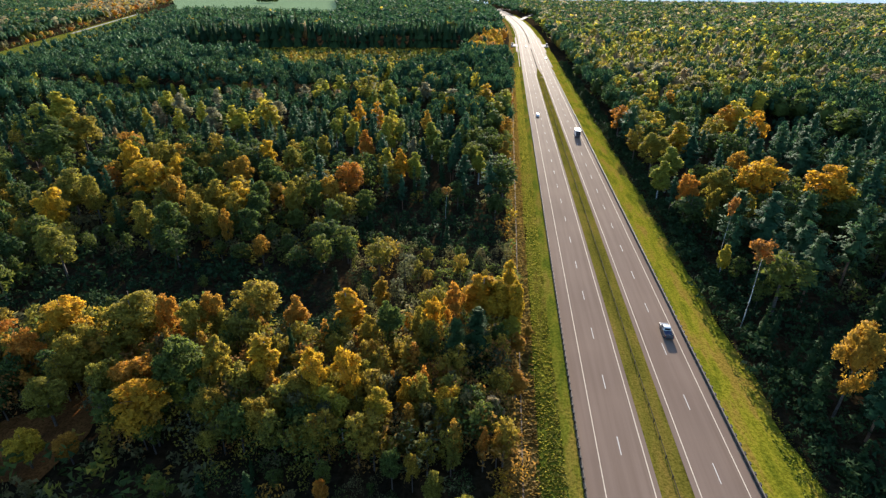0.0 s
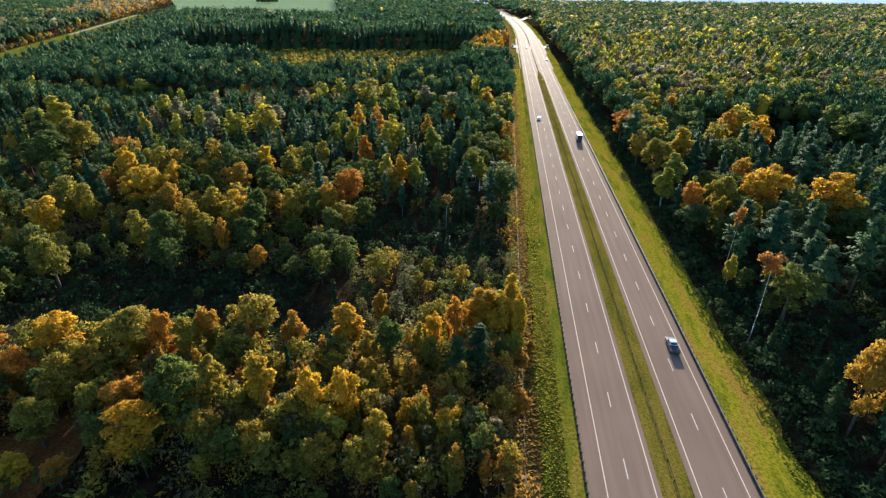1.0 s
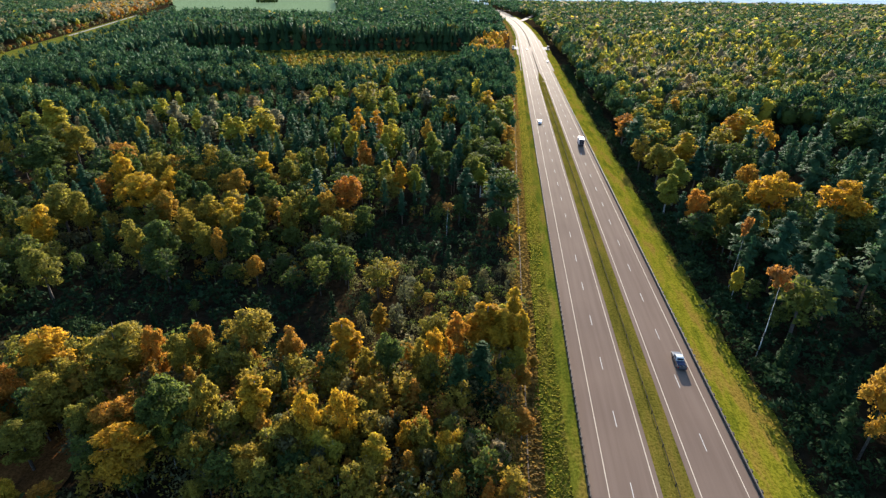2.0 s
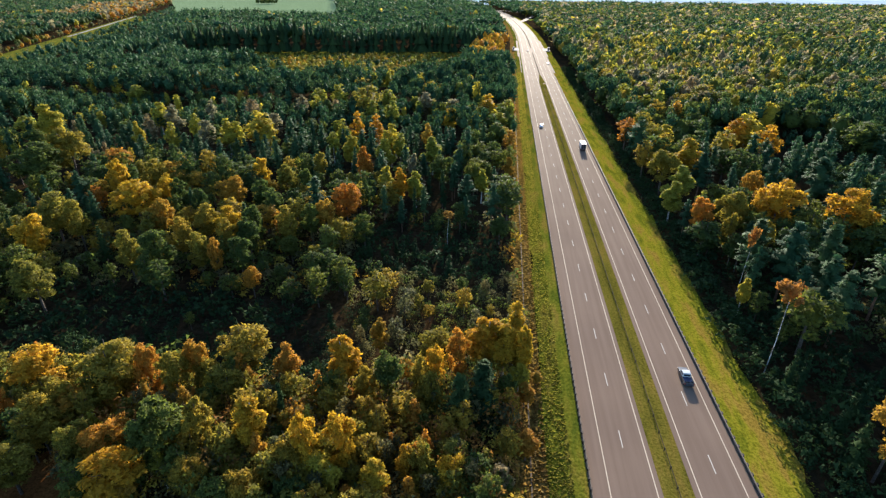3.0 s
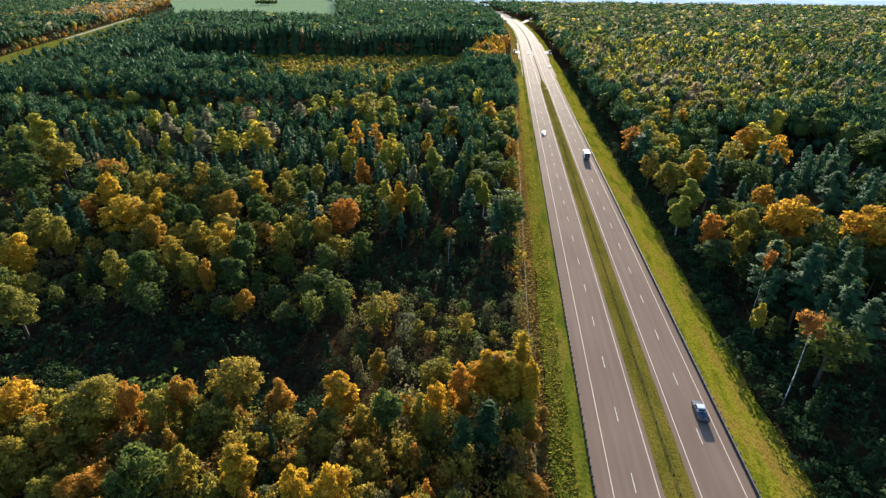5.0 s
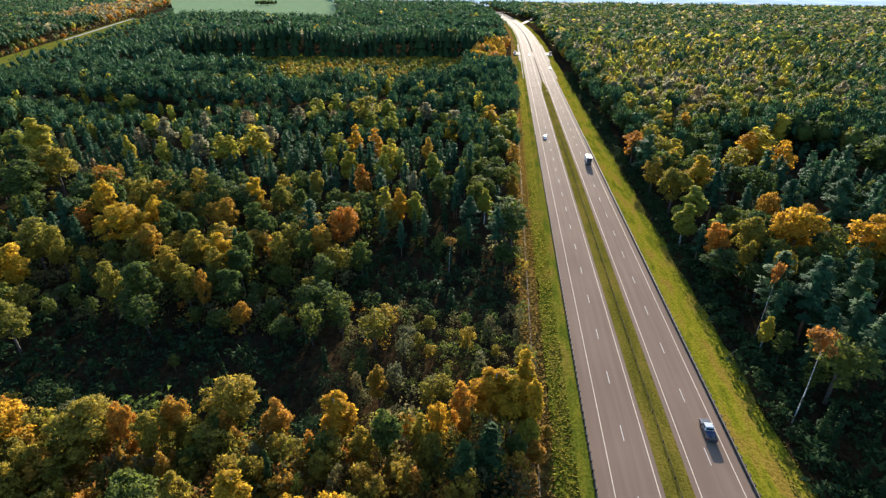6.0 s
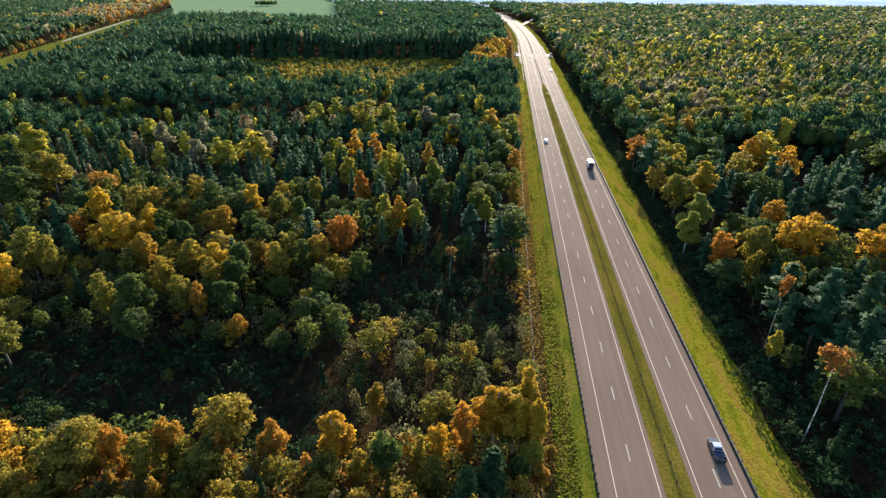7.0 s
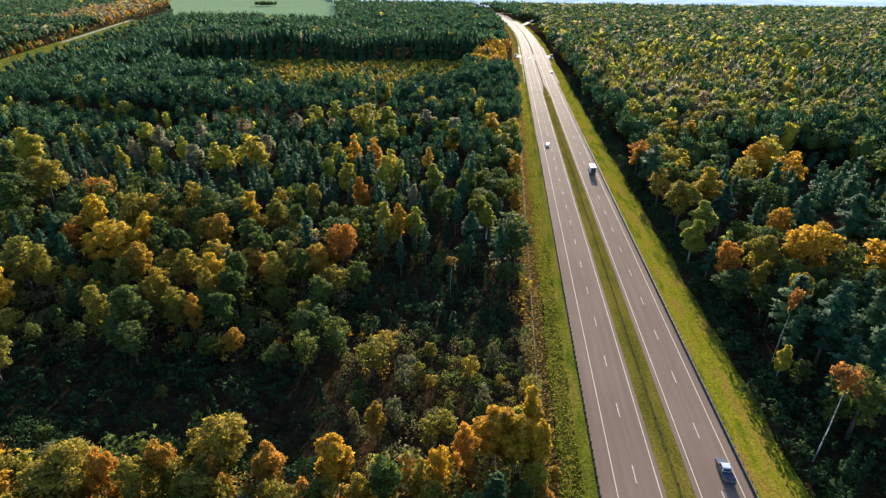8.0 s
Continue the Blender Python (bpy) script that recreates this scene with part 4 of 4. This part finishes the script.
# ---- the far field and the hazy distance ----
def build_field():
    verts, faces = [], []
    for i, y in enumerate(np.linspace(1230, 2800, 12)):
        for j, x in enumerate(np.linspace(-0.62 * y, -0.315 * y, 8)):
            verts.append((x, y, -0.6 + 0.3 * math.sin(x * 0.02) + (y - 1230) * 0.004))
    for i in range(11):
        for j in range(7):
            a = i * 8 + j
            faces.append((a, a + 1, a + 9, a + 8))
    tagged(mesh_ob("field", verts, faces, FIELD), "hazy pale green open field beyond the pine forest", "field", kind="structure")


build_field()

def build_litter():
    """Rust-brown fallen leaves on an open bit of forest floor."""
    rust = grass_material("rusty_leaf_litter", [(0.30, (0.10, 0.045, 0.018)), (0.5, (0.20, 0.08, 0.025)), (0.72, (0.30, 0.13, 0.04))], 2.5)
    bm = bmesh.new()
    bmesh.ops.create_circle(bm, cap_ends=True, segments=28, radius=1.0)
    for v in bm.verts:
        q = 1 + 0.35 * noise.noise(v.co * 1.6)
        x, y = -98 + v.co.x * 9 * q, 58 + v.co.y * 10 * q
        v.co = Vector((x, y, ground_z(x, y) + 0.35))
    tagged(part("leaf_litter", bm, rust), "rust-brown fallen leaves on the forest floor", "leaf litter", kind="structure")


build_litter()


def build_clearing():
    """Rough yellowish grass under the young trees of a felled stand."""
    verts, faces = [], []
    for y in np.linspace(430, 672, 16):
        left = stand_left(y)
        for j in range(12):
            x = left + (-62 - left) * j / 11
            verts.append((x, y, ground_z(x, y) + 0.25))
    faces = [(i * 12 + j, i * 12 + j + 1, i * 12 + 13 + j, i * 12 + 12 + j) for i in range(15) for j in range(11)]
    tagged(mesh_ob("clearing", verts, faces, WEEDY_GRASS), "rough yellowish grass of a clearing with young trees", "clearing", kind="structure")


build_clearing()


def build_backdrop(name, x0, x1, seed):
    """Hazy wooded hills far off, on which nothing can be made out."""
    m, n, l, b = material("hazy_distance")
    co = n.new("ShaderNodeTexCoord").outputs["Object"]
    flat = n.new("ShaderNodeMapping")
    flat.inputs["Scale"].default_value = (1.0, 1.0, 5.0)
    l.new(co, flat.inputs["Vector"])
    # haze is painted as this pale blue tone, with a weak glow
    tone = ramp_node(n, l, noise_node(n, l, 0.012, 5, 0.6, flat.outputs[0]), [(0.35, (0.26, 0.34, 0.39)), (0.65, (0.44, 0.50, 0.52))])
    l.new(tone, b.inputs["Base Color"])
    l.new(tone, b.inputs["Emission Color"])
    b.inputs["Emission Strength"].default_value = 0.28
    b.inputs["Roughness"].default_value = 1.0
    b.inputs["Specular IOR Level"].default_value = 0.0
    xs, verts, faces = np.linspace(x0, x1, 60), [], []
    for x in xs:
        top = 46 + 14 * noise.noise(Vector((x * 0.004, seed, 0))) + 5 * noise.noise(Vector((x * 0.03, seed, 0)))
        for y, z in ((2280, -4), (2400, top * 0.35), (2700, top * 0.7), (3200, top), (3600, -4)):
            verts.append((x * y / 1720, y, z))
    faces = [(i * 5 + j, i * 5 + 5 + j, i * 5 + 6 + j, i * 5 + 1 + j) for i in range(59) for j in range(4)]
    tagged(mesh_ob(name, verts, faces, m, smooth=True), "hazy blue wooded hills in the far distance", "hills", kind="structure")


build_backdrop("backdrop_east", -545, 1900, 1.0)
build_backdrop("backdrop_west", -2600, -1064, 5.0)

# ---- vehicles ----
WHITE = plain("white_vehicle_paint", (0.75, 0.75, 0.74), 0.3, 0, 0.06, 1.0)
GREY_PAINT = plain("dark_grey_vehicle_paint", (0.085, 0.085, 0.09), 0.25, 0.2, 0.1, 1.0)
# pale grey that paints the sky's reflection on the dark pickup
SKY_GLEAM_PAINT = plain("sky_gleam_vehicle_paint", (0.52, 0.53, 0.53), 0.25, 0.2, 0.08, 1.0)
DARK_PAINT = plain("dark_vehicle_paint", (0.03, 0.035, 0.045), 0.3, 0, 0.1, 1.0)
SILVER = plain("silver_vehicle_paint", (0.5, 0.5, 0.5), 0.3, 0.4, 0.08, 1.0)
RUBBER = plain("tyre_rubber", (0.02, 0.02, 0.02), 0.8, 0, 0.2, 4.0)
RIM = plain("wheel_rim", (0.35, 0.35, 0.36), 0.35, 0.8, 0.1, 4.0)
GLASS = plain("dark_glazing", (0.015, 0.02, 0.025), 0.08, 0, 0.1, 1.0)
RED_LAMP = plain("red_lamp_lens", (0.35, 0.02, 0.015), 0.2, 0, 0.1, 4.0)
CLEAR_LAMP = plain("clear_lamp_lens", (0.7, 0.7, 0.68), 0.15, 0, 0.05, 4.0)
BLUE_CLOTH = plain("blue_sheet", (0.03, 0.038, 0.08), 0.7, 0, 0.4, 4.0)
TIMBER = plain("pale_timber", (0.45, 0.36, 0.26), 0.7, 0, 0.3, 5.0)


def wheel(thing, x, y, q, w):
    """A tyre with its rim, on an axle across the vehicle."""
    bm = bmesh.new()
    bmesh.ops.create_cone(bm, cap_ends=True, segments=18, radius1=q, radius2=q, depth=w, matrix=pose(0, 0, 0, 0, 90, 0))
    bmesh.ops.bevel(bm, geom=[e for e in bm.edges if len(e.link_faces) == 2 and any(len(f.verts) > 6 for f in e.link_faces)], offset=0.05, segments=2, affect="EDGES")
    tyre = part("wheel", bm, RUBBER, thing)
    tyre.location = (x, y, q)
    bm = bmesh.new()
    bmesh.ops.create_cone(bm, cap_ends=True, segments=14, radius1=q * 0.6, radius2=q * 0.5, depth=w + 0.03, matrix=pose(0, 0, 0, 0, 90, 0))
    part("rim", bm, RIM, tyre)


def hull(bm, half, outline, bevel=0.06, tuck=0.0, waist=0.0):
    """A body drawn by its outline in y and z, between the sides; above the waist the sides lean in."""
    a = [bm.verts.new((-half + (tuck if z > waist else 0), y, z)) for y, z in outline]
    b = [bm.verts.new((half - (tuck if z > waist else 0), y, z)) for y, z in outline]
    k = len(outline)
    bm.faces.new(a)
    bm.faces.new(b[::-1])
    for i in range(k):
        j = (i + 1) % k
        bm.faces.new((a[j], a[i], b[i], b[j]))
    bmesh.ops.recalc_face_normals(bm, faces=bm.faces)
    bmesh.ops.bevel(bm, geom=list(bm.edges), offset=bevel, segments=2, affect="EDGES", profile=0.6)


def thing_at(name, x, y, turn, label, category):
    ob = new(name)
    ob.matrix_basis = pose(x, y, 0.0, 0, 0, turn)
    return tagged(ob, label, category)


def one_box(name, mat, parent, *sizes, bevel=0.02):
    bm = bmesh.new()
    box(bm, *sizes, bevel)
    return part(name, bm, mat, parent)


def pickup(x, y):
    """A dark grey pickup with an open, loaded bed; its nose points along +y."""
    t = thing_at("pickup_truck", x, y, 0, "dark grey pickup truck with a loaded open bed on the asphalt", "pickup")
    bm = bmesh.new()
    hull(bm, 0.92, [(-2.6, 0.42), (2.6, 0.42), (2.65, 0.95), (1.35, 1.08), (0.75, 1.1), (-2.6, 0.62)], 0.05)
    part("body", bm, GREY_PAINT, t)
    # the cab is coloured pale for the sky mirrored in its roof
    bm = bmesh.new()
    hull(bm, 0.88, [(1.55, 1.0), (0.85, 1.72), (-0.35, 1.76), (-0.62, 1.0)], 0.07, 0.14, 1.2)
    part("cab", bm, SKY_GLEAM_PAINT, t)
    bm = bmesh.new()
    hull(bm, 0.72, [(1.50, 1.12), (1.02, 1.62), (0.98, 1.60), (1.44, 1.10)], 0.005)
    part("windscreen", bm, GLASS, t)
    one_box("rear_window", GLASS, t, -0.62, 0.62, -0.62, -0.56, 1.2, 1.6, bevel=0.01)
    for side in (-1, 1):
        bm = bmesh.new()
        hull(bm, 0.012, [(1.15, 1.14), (0.72, 1.6), (-0.28, 1.62), (-0.42, 1.14)], 0.004)
        ob = part("side_window", bm, GLASS, t)
        ob.location, ob.rotation_euler = (side * 0.83, 0, 0.0), (0, 0, 0)
        one_box("bed_side", GREY_PAINT, t, side * 0.92 - 0.05, side * 0.92 + 0.05, -2.6, -0.6, 0.6, 1.12)
        one_box("mirror", DARK_PAINT, t, side * 1.02 - 0.1, side * 1.02 + 0.1, 0.85, 0.98, 1.1, 1.28)
        one_box("tail_lamp", RED_LAMP, t, side * 0.86 - 0.07, side * 0.86 + 0.07, -2.68, -2.6, 0.75, 1.05)
        one_box("headlamp", CLEAR_LAMP, t, side * 0.74 - 0.16, side * 0.74 + 0.16, 2.58, 2.68, 0.72, 0.9)
        for wy in (-1.65, 1.65):
            wheel(t, side * 0.82, wy, 0.37, 0.24)
    one_box("tailgate", GREY_PAINT, t, -0.92, 0.92, -2.66, -2.58, 0.6, 1.12)
    one_box("bumper", DARK_PAINT, t, -0.9, 0.9, -2.78, -2.64, 0.45, 0.62)
    one_box("bed_floor", DARK_PAINT, t, -0.87, 0.87, -2.58, -0.62, 0.64, 0.68)
    r = np.random.default_rng(3)
    bm = bmesh.new()
    bmesh.ops.create_grid(bm, x_segments=8, y_segments=8, size=0.5)
    for v in bm.verts:
        v.co = Vector((v.co.x * 1.6, v.co.y * 1.9, 0.25 + 0.12 * noise.noise(v.co * 5)))
    ob = tagged(part("tarpaulin", bm, BLUE_CLOTH), "crumpled dark blue sheet over the load", "sheet")
    ob.location = (x, y - 1.1, 0.78)
    for i in range(4):
        bm = bmesh.new()
        box(bm, -0.07, 0.07, -0.55, 0.55, -0.05, 0.05, 0.01)
        ob = tagged(part("plank", bm, TIMBER), "pale timber plank lying in the pickup bed", "plank", "planks in the pickup bed")
        ob.matrix_basis = pose(x - 0.5 + 0.3 * i, y - 1.95 + 0.1 * i, 0.76 + 0.02 * i, 0, 0, float(r.uniform(-35, 35)))


def box_truck(x, y):
    t = thing_at("box_truck", x, y, 0, "truck with a white box body driving on the asphalt", "truck")
    one_box("box_body", WHITE, t, -1.22, 1.22, -3.6, 2.4, 0.95, 3.6, bevel=0.05)
    # rear doors coloured dark for the shaded back of the box
    one_box("shade_dark_rear_door", DARK_PAINT, t, -1.12, -0.02, -3.65, -3.59, 1.05, 3.45)
    one_box("shade_dark_rear_door", DARK_PAINT, t, 0.02, 1.12, -3.65, -3.59, 1.05, 3.45)
    one_box("chassis", DARK_PAINT, t, -0.9, 0.9, -3.5, 4.3, 0.55, 0.95)
    bm = bmesh.new()
    hull(bm, 1.15, [(2.55, 0.6), (4.5, 0.6), (4.45, 1.7), (4.1, 2.75), (2.55, 2.85)], 0.1)
    cab = part("cab", bm, WHITE, t)
    one_box("windscreen", GLASS, cab, -1.0, 1.0, 4.25, 4.42, 1.75, 2.5)
    one_box("bumper", DARK_PAINT, t, -1.15, 1.15, -3.72, -3.6, 0.5, 0.72)
    for side in (-1, 1):
        one_box("tail_lamp", RED_LAMP, t, side * 0.95 - 0.15, side * 0.95 + 0.15, -3.76, -3.7, 0.75, 0.9)
        for wy in (-2.2, 3.4):
            wheel(t, side * 1.02, wy, 0.48, 0.3)


def car(x, y, turn, mat, label, kind="car"):
    """A hatchback; its nose points along +y before it is turned."""
    t = thing_at(kind, x, y, turn, label, "car")
    bm = bmesh.new()
    hull(bm, 0.88, [(-2.05, 0.32), (2.1, 0.32), (2.12, 0.66), (1.0, 0.92), (-1.95, 0.98)], 0.08)
    part("body", bm, mat, t)
    bm = bmesh.new()
    hull(bm, 0.84, [(1.1, 0.88), (0.35, 1.42), (-1.35, 1.46), (-1.95, 0.95)], 0.07, 0.14, 1.0)
    part("cabin", bm, mat, t)
    bm = bmesh.new()
    hull(bm, 0.68, [(1.08, 0.97), (0.46, 1.40), (0.42, 1.37), (1.02, 0.94)], 0.005)
    part("windscreen", bm, GLASS, t)
    bm = bmesh.new()
    hull(bm, 0.66, [(-1.46, 1.42), (-1.95, 1.02), (-1.90, 1.0), (-1.42, 1.39)], 0.005)
    part("rear_window", bm, GLASS, t)
    for side in (-1, 1):
        bm = bmesh.new()
        hull(bm, 0.012, [(0.8, 0.98), (0.32, 1.34), (-1.2, 1.36), (-1.6, 0.98)], 0.004)
        part("side_window", bm, GLASS, t).location = (side * 0.79, 0, 0)
        one_box("headlamp", CLEAR_LAMP, t, side * 0.66 - 0.16, side * 0.66 + 0.16, 2.02, 2.13, 0.56, 0.7)
        one_box("tail_lamp", RED_LAMP, t, side * 0.7 - 0.12, side * 0.7 + 0.12, -2.08, -1.98, 0.66, 0.86)
        for wy in (-1.25, 1.3):
            wheel(t, side * 0.78, wy, 0.31, 0.2)
    return t


pickup(16.25, 100.9)
box_truck(15.9, 271.0)
car(-1.9, 313.5, 180, WHITE, "white hatchback car driving on the asphalt")
car(19.2, 581.0, 0, WHITE, "white car on the road shoulder")
car(2.0, 690.0, 180, DARK_PAINT, "dark car near the junction")


# ---- bus stops at the crossing ----
CONCRETE = plain("pale_concrete", (0.27, 0.235, 0.20), 0.9, 0, 0.2, 1.5, 0.05)


def bus_stop(x, y, side):
    """An open shelter on a paved bay beside the road."""
    bm = bmesh.new()
    box(bm, -4, 4, -14, 14, -0.6, 0.03)
    ob = tagged(part("paved_bay", bm, CONCRETE), "pale paved bay beside the road", "pavement", kind="structure")
    ob.location = (x - side * 2.5, y, 0)
    t = thing_at("bus_shelter", x, y, 0, "pale concrete open bus shelter on a paved bay", "bus shelter")
    one_box("back_wall", CONCRETE, t, side * 1.0 - 0.06, side * 1.0 + 0.06, -2.5, 2.5, 0.03, 2.4)
    one_box("end_wall", CONCRETE, t, -0.9, 0.9, -2.5, -2.4, 0.03, 2.4)
    one_box("end_wall", CONCRETE, t, -0.9, 0.9, 2.4, 2.5, 0.03, 2.4)
    one_box("roof", CONCRETE, t, -1.4, 1.4, -2.8, 2.8, 2.4, 2.56)
    one_box("bench", TIMBER, t, side * 0.6 - 0.2, side * 0.6 + 0.2, -2.0, 2.0, 0.42, 0.5)


bus_stop(-14.5, 712, -1)
bus_stop(28.0, 712, 1)
far_road = strip("far_road", -9.0, 22.0, 0.006, 0.006, ASPHALT, np.concatenate([np.arange(520, 780, 20.0), np.arange(780, 1760, 20.0)]))
tagged(far_road, "asphalt road running on through the junction", "road", kind="structure")
tagged(strip("junction_bay", -10.6, 23.6, 0.010, 0.010, ASPHALT, np.arange(640, 830, 10.0)), "widened asphalt at the junction", "road", kind="structure")
tagged(mesh_ob("median_tip", [(4.5, 464, -0.04), (9.7, 464, -0.04), (7.5, 512, 0.03), (6.8, 512, 0.03)], [(0, 1, 2, 3)], MEDIAN_GRASS), "tapering end of the grass median", "median", kind="structure")
tagged(mesh_ob("gore", [(4.4, 460, -0.045), (9.8, 460, -0.045), (9.8, 522, 0.004), (4.4, 522, 0.004)], [(0, 1, 2, 3)], ASPHALT), "asphalt beside the tapering median", "road", kind="structure")
tagged(strip("narrow_median", 6.8, 7.5, 0.05, 0.05, FLOOR, np.concatenate([np.arange(510, 690, 10.0)])), "narrow dark median strip", "median", kind="structure")
tagged(strip("narrow_median", 6.6, 7.7, 0.05, 0.05, FLOOR, np.concatenate([np.arange(730, 1400, 10.0)])), "narrow dark median strip", "median", kind="structure")


def ribbon(name, points, width, z, mat, label):
    """A road along a curve through a few places."""
    pts = [Vector((*p, 0)) for p in points]
    path = []
    for i in range(len(pts) - 1):
        a, b = pts[i], pts[i + 1]
        before, after = pts[max(0, i - 1)], pts[min(len(pts) - 1, i + 2)]
        for k in range(8):
            u = k / 8
            path.append(0.5 * ((2 * a) + (b - before) * u + (2 * before - 5 * a + 4 * b - after) * u * u + (3 * a - before - 3 * b + after) * u ** 3))
    path.append(pts[-1])
    v, f = [], []
    for i, p in enumerate(path):
        d = (path[min(i + 1, len(path) - 1)] - path[max(i - 1, 0)]).normalized()
        n = Vector((d.y, -d.x, 0)) * width / 2
        v += [(p.x - n.x, p.y - n.y, z), (p.x + n.x, p.y + n.y, z)]
    f = [(2 * i, 2 * i + 1, 2 * i + 3, 2 * i + 2) for i in range(len(path) - 1)]
    return tagged(mesh_ob(name, v, f, mat), label, "road", kind="structure")


ribbon("slip_road", [(4, 1240), (20, 1340), (42, 1500), (36, 1610), (0, 1700), (-60, 1780)], 11, 0.02, ASPHALT, "curved asphalt slip road at the far junction")
ribbon("forest_verge", [(road_gap(y) + 20, y) for y in (390, 560, 720, 880, 1060, 1240)], 58, -0.6, WEEDY_GRASS, "strip of rough olive grass along a forest road")
ribbon("forest_road", [(road_gap(y) - 2, y) for y in (760, 860, 960, 1060, 1160, 1240)], 5, -0.5, GRAVEL, "pale gravel road in a clearing between woods")
